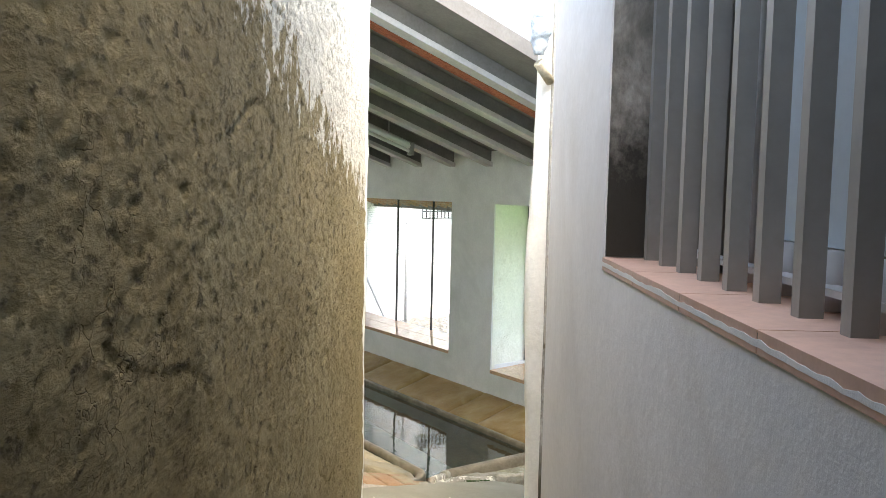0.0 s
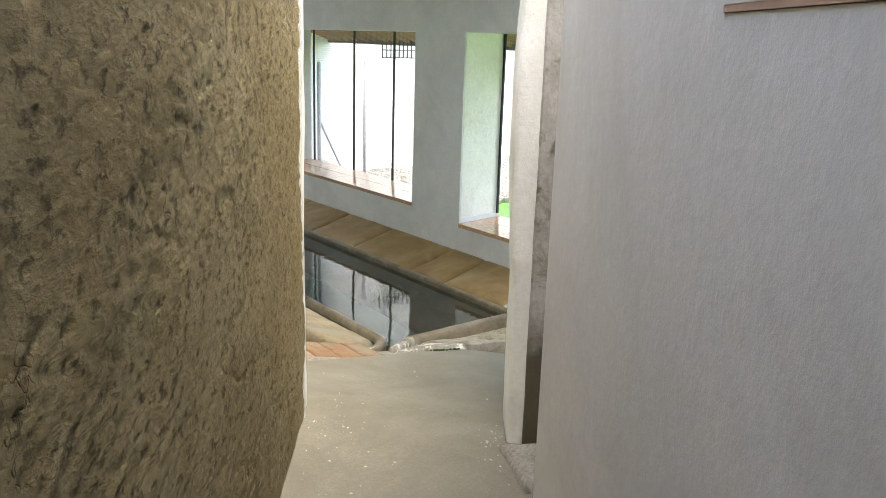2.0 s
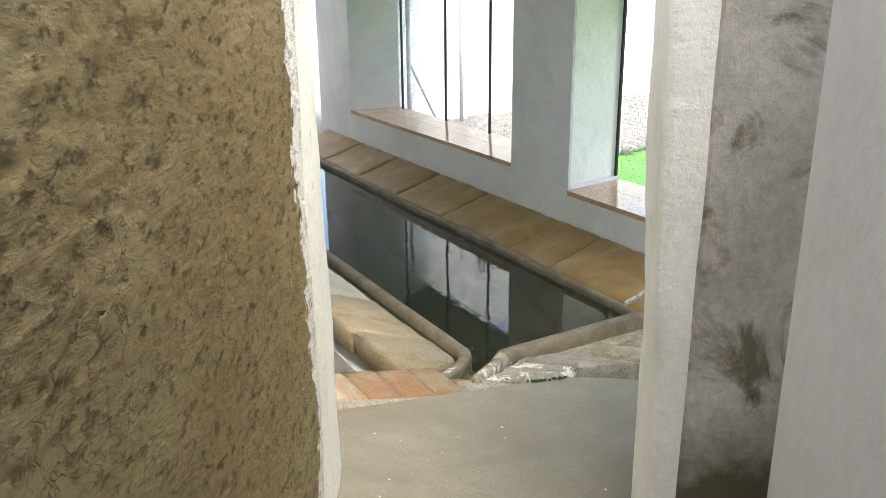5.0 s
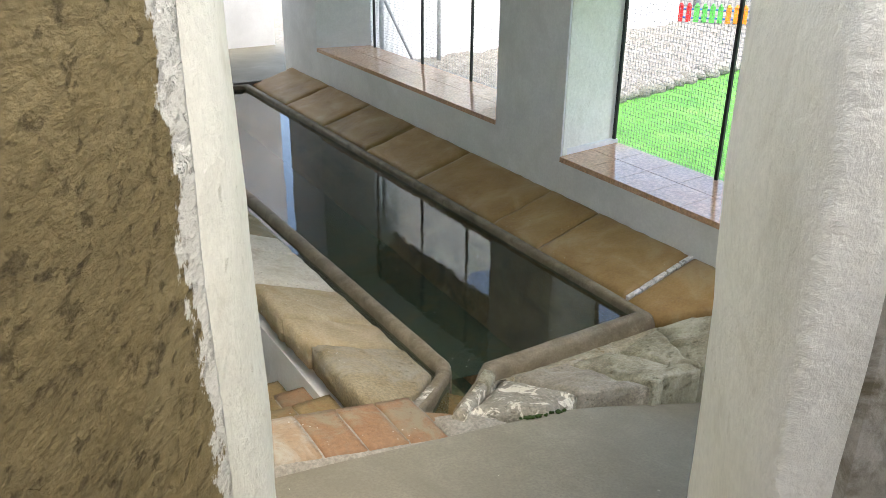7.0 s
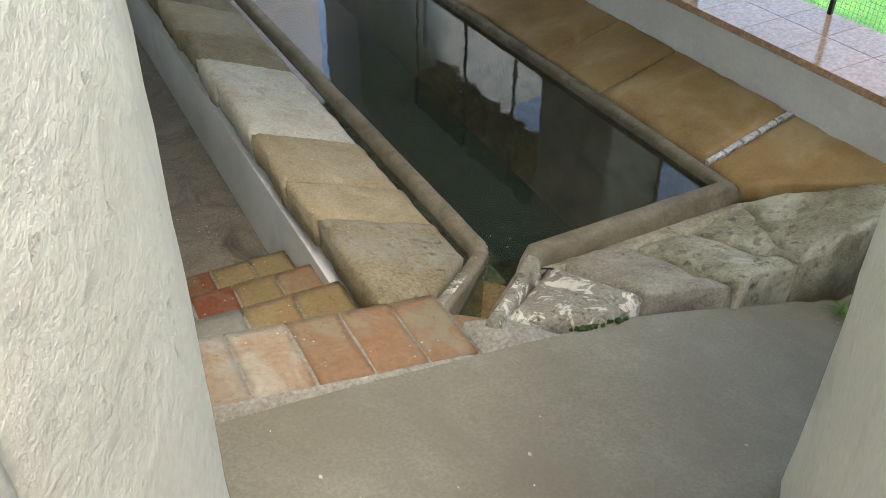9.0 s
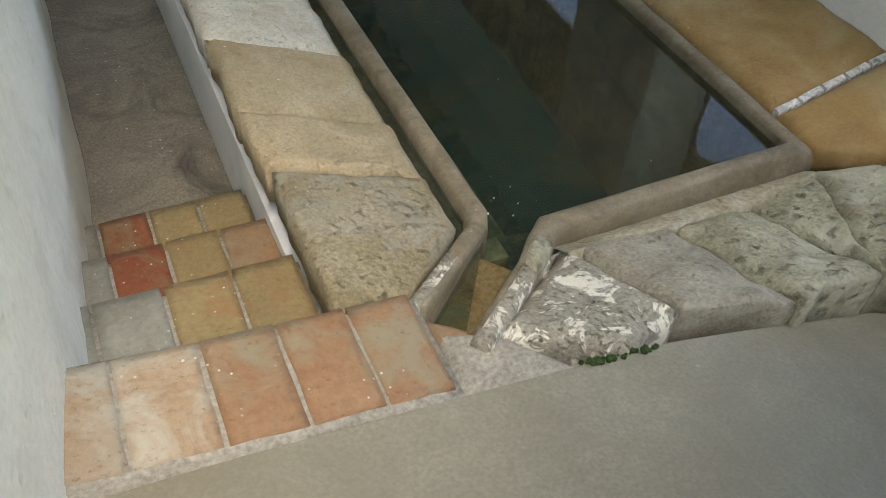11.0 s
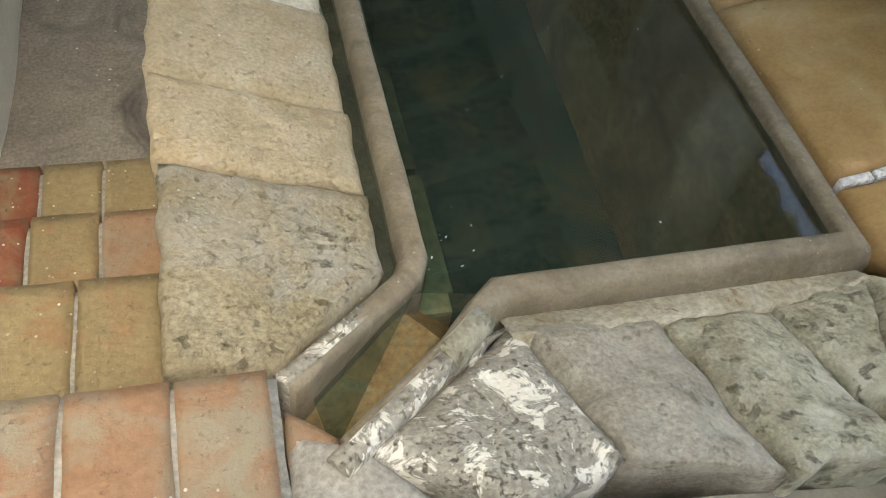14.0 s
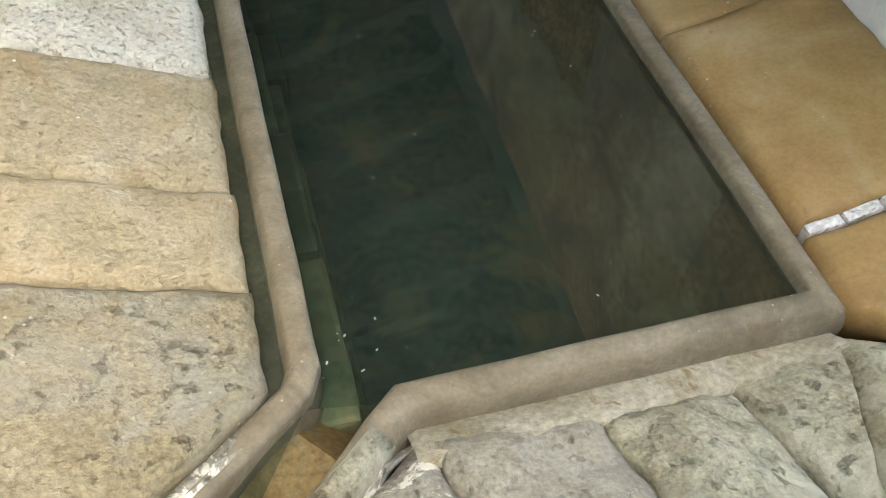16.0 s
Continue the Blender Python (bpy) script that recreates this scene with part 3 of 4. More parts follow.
kerb_lift = lambda x, y: 0.36 * max(0.0, -0.045 - y)
RIM = [(-0.044, -0.9), (-0.044, RZ - 0.062), (-0.038, RZ - 0.034), (-0.030, RZ - 0.012), (-0.021, RZ - 0.003), (-0.008, RZ), (0.008, RZ), (0.017, RZ - 0.004), (0.021, RZ - 0.016), (0.021, -0.9)]
bm = bmesh.new()
sweep(bm, subdiv([(-0.285, -0.205), (-0.10, -0.038), (-0.022, 0.022), (0.0, 0.07), (0.002, 4.97), (0.957, 4.97), (0.957, -0.010), (0.138, -0.022), (0.085, -0.07), (0.01, -0.158), (-0.205, -0.35)], 0.05, 0.003), RIM, kerb_lift)
part("rim", bm, M_RIM, trough, "rounded brown cement rim", True)

bm = bmesh.new()
box(bm, 0.0, 0.96, -0.03, 4.98, -1.2, -0.95)
part("basin_floor", bm, M_BASIN, trough)
bm = bmesh.new()
sheet(bm, lambda u, v: (0.935 - 0.20 * v + 0.012 * nz(u * 5, v, 3, 4), -0.02 + 5.0 * u, -0.17 - 0.79 * v), 60, 8)
part("basin_wall", bm, M_SILT, trough, "brown silted slope of the basin's side", True)
M_WATER = bpy.data.materials.new("green_water")
M_WATER.use_nodes = True
wt = M_WATER.node_tree
wb = wt.nodes["Principled BSDF"]
wb.inputs["Base Color"].default_value = (0.28, 0.38, 0.32, 1)
wb.inputs["Roughness"].default_value = 0.0
wb.inputs["IOR"].default_value = 1.33
wb.inputs["Transmission Weight"].default_value = 0.98
w1 = wt.nodes.new("ShaderNodeTexNoise")
w1.inputs["Scale"].default_value, w1.inputs["Detail"].default_value = 9.0, 2.0
wc = wt.nodes.new("ShaderNodeTexCoord")
wt.links.new(wc.outputs["Object"], w1.inputs["Vector"])
wbp = wt.nodes.new("ShaderNodeBump")
wbp.inputs["Strength"].default_value, wbp.inputs["Distance"].default_value = 0.07, 0.01
wt.links.new(w1.outputs["Fac"], wbp.inputs["Height"])
wt.links.new(wbp.outputs[0], wb.inputs["Normal"])
bm = bmesh.new()
bmesh.ops.contextual_create(bm, geom=[bm.verts.new(p) for p in ((0.0, 0.0, WZ), (-0.02, 0.0, WZ), (-0.02, 4.96, WZ), (0.95, 4.96, WZ), (0.95, -0.02, WZ), (0.12, -0.02, WZ), (-0.22, -0.30, WZ), (-0.24, -0.20, WZ))])
water = part("water", bm, M_WATER, trough, "still dark green water")
water.visible_shadow = False
if water.data.polygons[0].normal.z < 0:
    water.data.flip_normals()

# channel bed at the outlet
bm = bmesh.new()
sheet(bm, lambda u, v: (-0.27 + 0.335 * u + 0.085 * (v - 0.5) * 2.3, -0.295 + 0.30 * u - 0.10 * (v - 0.5) * 2.3, -0.185 - 0.004 * nz(u, v, 3, 6) - 0.5 * max(0.0, u - 0.80)), 30, 10)
part("channel_bed", bm, M_BED, trough, "brown algae-stained outlet bed")

# submerged blocks of the basin's sides
blk = bmesh.new()
box(blk, -0.06, 0.06, -0.178, 0.178, -0.07, 0.07, 0.012)
bme = bpy.data.meshes.new("block")
blk.to_mesh(bme)
blk.free()
bme.materials.append(M_BLOCK)
for r in range(5):
    for k in range(13):
        y = 0.2 + 0.37 * k + (0.18 if r % 2 else 0)
        if y > 4.8:
            continue
        ob = new("block", bme)
        ob.parent = trough
        ob.location = (-0.04 + 0.016 * r + 0.075 * random.random(), y, -0.33 - 0.146 * r)

# washing stones along the passage side
zl = lambda x, y: -0.120 + 0.37 * max(0.0, -0.07 - x)
LB = [-0.198, 0.258, 0.505, 0.87, 1.33, 1.585, 1.93, 2.35, 2.72, 3.15, 3.6, 4.0, 4.45, 4.97]
LM = [M_STONE_GREY, M_STONE_TAN, M_STONE_TAN, M_STONE_PALE, M_STONE_PALE, M_STONE_GREY, M_STONE_TAN, M_STONE_GREY, M_STONE_TAN, M_STONE_PALE, M_STONE_GREY, M_STONE_TAN, M_STONE_GREY]
for i, (y0, y1) in enumerate(zip(LB, LB[1:])):
    bm = bmesh.new()
    o = 0.018 * nz(i * 3.3, 1.7)
    g = 0.004
    quad = [(-0.48 + o, y0 + g), (-0.075, y0 + g), (-0.07, y1 - g), (-0.475 + o, y1 - g)]
    dz = 0.012 * nz(i * 2.1, 5.5)
    span = (lambda y: -0.072 if y > 0.05 else -0.072 + (y - 0.05) * 0.98) if i == 0 else None
    slab(bm, quad, lambda x, y: zl(x, y) + dz, 0.10, 20, 0.007, 0.02, 0.012, i, span)
    part("stone", bm, LM[i], trough, "", True)

bm = bmesh.new()
prism(bm, [(-0.484, -0.19), (-0.35, -0.2), (-0.16, 0.0), (-0.12, 0.1), (-0.12, 4.97), (-0.484, 4.97)], -0.75, -0.125 - 0.02)
setting("wall_trough", bm, M_WHITE, "low white limewashed wall carrying the washing stones", "wall")

# slabs along the window wall
zr = lambda x, y: -0.12 + 0.295 * (x - 1.02)
RB = [0.165, 0.81, 1.21, 2.05, 2.75, 3.46, 4.2, 5.05]
for i, (y0, y1) in enumerate(zip(RB, RB[1:])):
    bm = bmesh.new()
    slab(bm, [(1.02, y0 + 0.003), (1.422, y0 + 0.003), (1.422, y1 - 0.003), (1.02, y1 - 0.003)], zr, 0.12, 20, 0.006, 0.014, 0.006, 50 + i)
    part("stone", bm, M_STONE_RUST, trough, "", True)
bm = bmesh.new()
slab(bm, [(1.01, -0.03), (1.422, -0.40), (1.422, 0.135), (1.02, 0.135)], zr, 0.12, 20, 0.006, 0.014, 0.006, 70)
part("stone", bm, M_STONE_RUST, trough, "", True)
bm = bmesh.new()
for k in range(5):
    x0 = 1.025 + 0.08 * k
    slab(bm, [(x0, 0.137), (x0 + 0.07, 0.137), (x0 + 0.072, 0.162), (x0 + 0.002, 0.162)], lambda x, y: zr(x, y) + 0.001, 0.1, 4, 0.003, 0.004, 0.003, 80 + k)
part("joint", bm, M_WHITEMORTAR, trough, "white mortar joint")
bm = bmesh.new()
box(bm, 0.985, 1.04, -0.02, 5.0, -0.6, -0.16)
box(bm, -0.11, -0.03, 0.03, 5.0, -0.6, -0.16)
part("gutter", bm, M_GUTTER_SHADE, trough, "dark gutter beside the rim")

# front kerb stones
zf_ = lambda x, y: -0.047 - 0.10 * (x - 0.228) - 0.30 * (y + 0.381) + 0.26 * max(0.0, x - 0.78) + 0.008 * nz(x, y, 2, 5)
FQ = [([(-0.185, -0.36), (0.06, -0.50), (0.235, -0.43), (0.155, -0.10)], M_LICHEN, 0.0), ([(-0.185, -0.36), (0.155, -0.10), (0.08, -0.13), (-0.05, -0.24)], M_LICHEN, 0.0),
      ([(0.24, -0.43), (0.52, -0.50), (0.46, -0.10), (0.16, -0.10)], M_STONE_DARK, 0.0), ([(0.52, -0.50), (0.78, -0.50), (0.74, -0.10), (0.46, -0.10)], M_STONE_FRONT, 0.004),
      ([(0.785, -0.50), (1.422, -0.54), (1.422, -0.41), (0.98, -0.06)], M_STONE_FRONT, 0.008), ([(0.785, -0.50), (0.98, -0.06), (0.9, -0.08), (0.745, -0.10)], M_STONE_FRONT, 0.005)]
for i, (quad, m, dz) in enumerate(FQ):
    bm = bmesh.new()
    slab(bm, quad, lambda x, y: zf_(x, y) + dz - 0.02 * max(0.0, nz(x, y, 4, 7)), 0.28, 30, 0.016, 0.022, 0.016, 90 + i)
    part("stone", bm, m, trough, "", True)
bm = bmesh.new()
grid = []
for i in range(71):
    x = 0.135 + 0.84 * i / 70
    w = 0.085 - 0.045 * i / 70 + 0.022 * nz(x, 1.0, 3, 9) + 0.010 * nz(x, 2.0, 5, 34)
    ya, yb = -0.055, -0.066 - w
    za, zb = RZ - 0.072, zf_(x, yb) + 0.003
    grid.append([bm.verts.new((x, ya + (yb - ya) * f, za + (zb - za) * f + 0.004 * math.sin(math.pi * f) + 0.006 * nz(x, f, 7, 22))) for f in (0, 0.25, 0.5, 0.75, 0.94)] + [bm.verts.new((x, yb - 0.004, zb - 0.03))])
for p, q in zip(grid, grid[1:]):
    for j in range(5):
        bm.faces.new((p[j], p[j + 1], q[j + 1], q[j]))
part("joint", bm, M_MORTAR, trough, "crumbling yellow mortar bed", True)
for i, (path, w) in enumerate((([(-0.23, -0.385), (-0.13, -0.30), (-0.005, -0.19)], 0.022), ([(-0.015, -0.195), (0.04, -0.145), (0.085, -0.10)], 0.028))):
    bm = bmesh.new()
    sweep(bm, subdiv(path, 0.03, 0.006), [(-w, -0.4), (-w, -0.118), (-w * 0.5, -0.098 + 0.005 * i), (w * 0.5, -0.098 + 0.005 * i), (w, -0.112), (w, -0.4)], kerb_lift)
    part("kerb", bm, M_LICHEN if i == 0 else M_STONE_FRONT, trough, "pale cement kerb of the outlet", True)
bm = bmesh.new()
sweep(bm, subdiv([(-0.295, -0.198), (-0.2, -0.112), (-0.125, -0.043)], 0.03, 0.004), [(-0.014, -0.38), (-0.014, RZ + 0.002), (0.016, RZ + 0.004), (0.016, -0.38)], kerb_lift)
part("kerb", bm, M_LICHEN, trough, "pale lichened kerb of the outlet", True)
bm = bmesh.new()
slab(bm, [(-0.315, -0.50), (-0.02, -0.515), (-0.19, -0.345), (-0.29, -0.30)], lambda x, y: 0.004 - 0.10 * (x + 0.315) - 0.10 * max(0, y + 0.42), 0.25, 14, 0.010, 0.02, 0.01, 150)
part("patch", bm, M_JOINT, trough, "grey cement patch beside the outlet", True)
bm = bmesh.new()
slab(bm, [(-0.30, -0.37), (-0.22, -0.375), (-0.215, -0.33), (-0.298, -0.265)], lambda x, y: -0.02, 0.2, 6, 0.004, 0.01, 0.006, 151)
part("patch", bm, TERRA[0], trough, "broken terracotta piece", True)

footing = thing("footing_stone", "rough pale cement block at the foot of the doorway recess", "stone block")
bm = bmesh.new()
slab(bm, [co(0.43, -2.02), co(0.47, -2.30), co(0.70, -2.30), co(0.70, -1.97)], lambda x, y: floor_z(x, y) + 0.035, 0.08, 12, 0.008, 0.02, 0.012, 160)
part("block", bm, M_JOINT, footing, "", True)

# ---- steps with terracotta tiles ----
steps = thing("steps", "worn terracotta-tiled steps down to the sunken passage", "steps")
z1 = lambda x, y: 0.047 - 0.27 * (x + 0.46)
top_y = lambda x: -0.205 + 0.13 * (x + 0.312)
low_y = lambda x: -0.455 + 0.07 * (x + 0.312)
ROWS_T = [(-0.487, -0.205, z1, -0.312, 5), (-0.200, 0.072, lambda x, y: -0.088 - 0.03 * (x + 0.48), -0.475, 4), (0.077, 0.318, lambda x, y: -0.192 - 0.02 * (x + 0.48), -0.470, 4), (0.323, 0.572, lambda x, y: -0.302, -0.490, 4)]
TM = [[0, 0, 0, 1, 1], [3, 3, 4, 4], [0, 3, 2, 4], [3, 3, 2, 4]]
for r, (y0, y1, zf, xr, k) in enumerate(ROWS_T):
    pitch = (0.1445, 0.150, 0.135, 0.133)[r]
    bm = bmesh.new()
    x0 = -1.0 if r else -1.06
    slab(bm, [(x0, y0 - (0.03 if r == 0 else 0)), (xr + (0.010 if r == 0 else 0.004), y0 + (0.01 if r == 0 else 0)), (xr + (0.010 if r == 0 else 0.004), y1 - 0.010), (x0, y1 - (0.08 if r == 0 else 0.010))], lambda x, y: zf(x, y) - 0.009, 0.45, 10, 0.002, 0.006, 0.004, 120 + r)
    part("step_base", bm, M_JOINT, steps, "grey mortar bed", True)
    for c in range(k):
        xa = xr - pitch * c
        bm = bmesh.new()
        j = 0.004
        xb = xa - pitch
        corners = [(xb + j, low_y(xb)), (xa - j, low_y(xa)), (xa - j, top_y(xa)), (xb + j, top_y(xb))] if r == 0 else [(xb + j, y0 + j), (xa - j, y0 + j), (xa - j, y1 + 0.008), (xb + j, y1 + 0.008)]
        slab(bm, corners, lambda x, y: zf(x, y) + 0.002 * nz(c, r), 0.03, 8, 0.0025, 0.005, 0.003, 130 + r * 7 + c)
        part("tile", bm, TERRA[TM[r][c]], steps, "", True)

# ---- window sills, bars, mesh ----
for nm, y0, y1 in (("window_1", 1.78, 4.44), ("window_2", -1.30, 1.153)):
    w = tagged(new(nm), "open unglazed window with iron bars and a terracotta sill", "window", "", "structure")
    SZ = SILL[nm]
    k = round((y1 - y0) / 0.22)
    pitch = (y1 - y0) / k
    for a in range(k):
        for xa, xb in ((EX0 - 0.006, 1.635), (1.639, EX1)):
            bm = bmesh.new()
            ya, yb = y0 + pitch * a + 0.0015, y0 + pitch * (a + 1) - 0.0015
            prism(bm, [(xa, ya), (xb, ya), (xb, yb), (xa, yb)], SZ - 0.01, lambda x, y: SZ + 0.02 + 0.045 * (x - EX0))
            part("tile", bm, M_SILL, w)
    ys = [2.665, 3.35, 4.15] if nm == "window_1" else [1.168, 0.41, -0.28, -0.95]
    for y in ys:
        bm = bmesh.new()
        box(bm, 1.815, 1.831, y - 0.009, y + 0.009, SZ + 0.012, TZ + 0.01, 0.002)
        part("bar", bm, M_BAR, w)
    step = 0.021
    bm2 = bmesh.new()
    yy = y0
    while yy < y1:
        box(bm2, 1.838, 1.8394, yy, yy + 0.0014, SZ + 0.02, TZ)
        yy += step
    z = SZ + 0.03
    while z < TZ:
        box(bm2, 1.838, 1.8394, y0, y1, z, z + 0.0014)
        z += step
    msh = part("wire_mesh", bm2, M_WIRE, w, "fine galvanised wire mesh")
    msh["kind"] = "stuff"

# ---- barred corridor window ----
M_MOULD = surface("mould_plaster", [(0.2, 0.18, 0.14), (0.44, 0.4, 0.33), (0.68, 0.64, 0.54)], 4, 60, (0.8, 0.95), 0.6, 20, stain=(0.1, 0.09, 0.07), stain_scale=5, stain_at=0.52, stretch=(1, 1, 0.4))
paint(M_MOULD, (0.045, 0.04, 0.03), (0, 0, -1.0), -1.90, 0.07, 0.4, 9)
w3 = tagged(new("window_3"), "barred corridor window with terracotta sill and grey-blue shutters", "window", "", "structure")


def cbox(bm, n0, n1, d0, d1, za, zb):
    return prism(bm, [co(n0, d0), co(n0, d1), co(n1, d1), co(n1, d0)], za, zb)


for k in range(6):
    bm = bmesh.new()
    d1 = wd1 - 0.29 * k
    cbox(bm, RW - 0.002, RW + 0.19, max(wd0, d1 - 0.288), d1 - 0.002, wz0 + 0.001, wz0 + 0.026)
    if d1 > wd0 + 0.05:
        part("tile", bm, M_SILLTILE, w3)
    else:
        bm.free()
for nm_, n0, mt_, lo, hi, stp in (("joint", RW - 0.0012, M_GUTTER_SHADE, 0.021, 0.0245, 0.05), ("plaster_lip", RW - 0.0025, M_GREYWASH, 0.008, 0.021, 0.012)):
    bm = bmesh.new()
    ds = [wd0 + stp * k for k in range(int((wd1 - wd0) / stp) + 1)]
    col_ = [[bm.verts.new((*co(n, d), z)) for n, z in ((n0, wz0 + 0.006 + 0.3 * (t_ - lo)), (n0 + 0.005, wz0 + 0.006), (n0 + 0.005, wz0 + t_), (n0, wz0 + t_))]
            for d in ds for t_ in (lo + (hi - lo) * (0.55 + 0.45 * nz(d, 2.2, lo, 7) + 0.25 * nz(d, 5.1, hi, 40)),)]
    for a_, b_ in zip(col_, col_[1:]):
        for q_ in range(4):
            bm.faces.new((a_[q_], a_[(q_ + 1) % 4], b_[(q_ + 1) % 4], b_[q_]))
    bmesh.ops.recalc_face_normals(bm, faces=bm.faces)
    part(nm_, bm, mt_, w3, "dark open crack" if nm_ == "joint" else "broken plaster edge")
for k in range(14):
    d = wd1 - 0.046 - 0.1215 * k
    if d < wd0 + 0.03:
        break
    bm = bmesh.new()
    cbox(bm, RW + 0.075, RW + 0.103, d - 0.010, d + 0.012, wz0 + 0.026, wz1)
    part("bar", bm, M_GRILLE, w3)
bm = bmesh.new()
cbox(bm, RW + 0.112, RW + 0.140, wd0, wd1, wz0 + 0.050, wz0 + 0.059)
part("rail", bm, M_PIPE, w3)
# dark sheet behind the bars: the recess's shade is put into its colour
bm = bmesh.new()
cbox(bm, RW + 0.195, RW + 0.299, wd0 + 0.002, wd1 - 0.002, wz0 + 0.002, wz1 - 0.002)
part("backing", bm, M_GUTTER_SHADE, w3, "dark sheet standing in for the shade of the window recess")
bm = bmesh.new()
cbox(bm, RW + 0.004, RW + 0.193, wd1 - 0.006, wd1 + 0.002, wz0 + 0.028, wz1 - 0.002)
part("reveal", bm, M_MOULD, w3, "black mould-stained reveal")
bm = bmesh.new()
cbox(bm, RW + 0.15, RW + 0.17, -5.2, -4.17, wz0 + 0.10, wz1 - 0.004)
part("shutter", bm, M_PANEL, w3, "pale blue-grey shutter panel")
for d, r, top in ((-4.06, 0.021, wz1 - 0.01), (-4.205, 0.033, wz0 + 0.098), (-4.35, 0.038, wz0 + 0.098), (-4.52, 0.038, wz0 + 0.098), (-3.93, 0.012, wz1 - 0.01), (-3.80, 0.012, wz1 - 0.01)):
    bm = bmesh.new()
    p = co(RW + 0.145, d)
    tube(bm, [(*p, wz0 + 0.024), (*p, top)], r, 14)
    part("pipe", bm, M_GRILLE if r < 0.02 else M_PIPE, w3, "grey rod" if r < 0.02 else "white plastic pipe", True)

# ---- outdoors ----
wall_y = lambda x: 4.75 + 0.107 * (x - 2.4)
edge_y = lambda x: 2.50 + 0.229 * (x - 1.86)
bm = bmesh.new()
sheet(bm, lambda u, v: (1.86 + 14 * u, -9 + (edge_y(1.86 + 14 * u) + 9.1) * v, GZ + 0.012), 30, 30)
setting("lawn", bm, M_TURF, "bright green artificial turf lawn", "lawn")
bm = bmesh.new()


def bed(u, v):
    x = 1.86 + 4.9 * u
    y = edge_y(x) + (wall_y(x) - edge_y(x)) * v
    z = -0.30 if v == 0 else -0.06 + 0.06 * min(1, v * 2) + 0.035 * nz(x, y, 1, 4) + 0.03 * nz(x, y, 5, 13)
    return (x, y - (0.0 if v else 0.03), z)


sheet(bm, bed, 110, 40)
setting("gravel_bed", bm, M_GRAVEL, "raised rubble and gravel bed before the white wall", "gravel bed")
bm = bmesh.new()
prism(bm, [(1.95, wall_y(1.95)), (6.55, wall_y(6.55)), (6.55, wall_y(6.55) + 0.25), (1.95, wall_y(1.95) + 0.25)], -0.3, 2.25)
setting("wall_garden", bm, M_WHITE, "tall bright white garden wall", "wall")
bm = bmesh.new()
box(bm, -3.0, 1.86, 6.6, 6.85, -0.8, 3.0)
setting("wall_far", bm, M_WHITE, "bright white wall beyond the far end", "wall")
bm = bmesh.new()
sheet(bm, lambda u, v: (-1.5 + 3.4 * u, 5.0 + 1.7 * v, -0.09), 8, 8)
setting("pavement", bm, M_CONCRETE, "pale concrete paving at the trough's far end", "pavement")
# real strip is short; hidden length added to reduce green light from the turf
bm = bmesh.new()
box(bm, 1.845, 2.36, -5.0, 2.5, GZ - 0.1, GZ + 0.03, 0.01)
setting("paving_strip", bm, M_WHITEMORTAR, "pale wet concrete strip beside the turf, lengthened unseen against green bounce", "pavement")
bm = bmesh.new()
box(bm, 6.6, 16.0, 4.6, 16.0, GZ - 0.2, GZ + 0.02)
setting("yard", bm, M_GRAVEL, "pale gravel yard beyond the white wall", "yard")

# rubble edging stones between turf and gravel
edging = thing("stone_edging", "row of rough grey stones edging the gravel bed", "stone edging")
for k in range(26):
    x = 1.95 + 0.185 * k
    bm = bmesh.new()
    r = 0.075 + 0.035 * random.random()
    bmesh.ops.create_icosphere(bm, subdivisions=2, radius=r)
    s = random.random() * 9
    for v in bm.verts:
        v.co *= 1 + 0.35 * nz(v.co.x + s, v.co.y, v.co.z, 14)
        v.co.x *= 1.3
        v.co.z *= 0.8
        v.co += Vector((x, edge_y(x) + 0.03 * random.random(), GZ + 0.05))
    part("stone", bm, M_GRAVEL, edging, "", True)

for x, y, brace in ((2.13, 4.60, True), (2.79, 4.68, False)):
    p = thing("fence_post", "thin galvanised steel fence post standing in gravel", "fence post", "fence posts")
    bm = bmesh.new()
    tube(bm, [(x, y, -0.2), (x, y, 1.28)], 0.022, 10)
    part("post", bm, M_POST, p, "", True)
    bm = bmesh.new()
    tube(bm, [(x, y, 1.278), (x, y, 1.295)], [0.025, 0.012], 10)
    part("cap", bm, M_POST, p, "", True)
    if brace:
        bm = bmesh.new()
        tube(bm, [(x + 0.02, y, 0.62), (x + 0.40, y + 0.04, -0.08)], 0.014, 8)
        part("brace", bm, M_POST, p, "", True)

# small wall grille on the garden wall
g0 = thing("wall_grille", "small black iron grille on the white garden wall", "grille")
gx0, gx1, gz0, gz1 = 3.1, 3.62, 1.34, 1.52
for k in range(9):
    bm = bmesh.new()
    x = gx0 + (gx1 - gx0) * k / 8
    tube(bm, [(x, wall_y(x) - 0.03, gz0), (x, wall_y(x) - 0.03, gz1)], 0.007, 6)
    part("bar", bm, M_BAR, g0)
for z in (gz0, (gz0 + gz1) / 2, gz1):
    bm = bmesh.new()
    tube(bm, [(gx0, wall_y(gx0) - 0.03, z), (gx1, wall_y(gx1) - 0.03, z)], 0.008, 6)
    part("rail", bm, M_BAR, g0)
for x in (gx0, gx1):
    bm = bmesh.new()
    tube(bm, [(x, wall_y(x) - 0.03, gz1 - 0.02), (x, wall_y(x) + 0.01, gz1 - 0.02)], 0.007, 6)
    part("bracket", bm, M_BAR, g0)

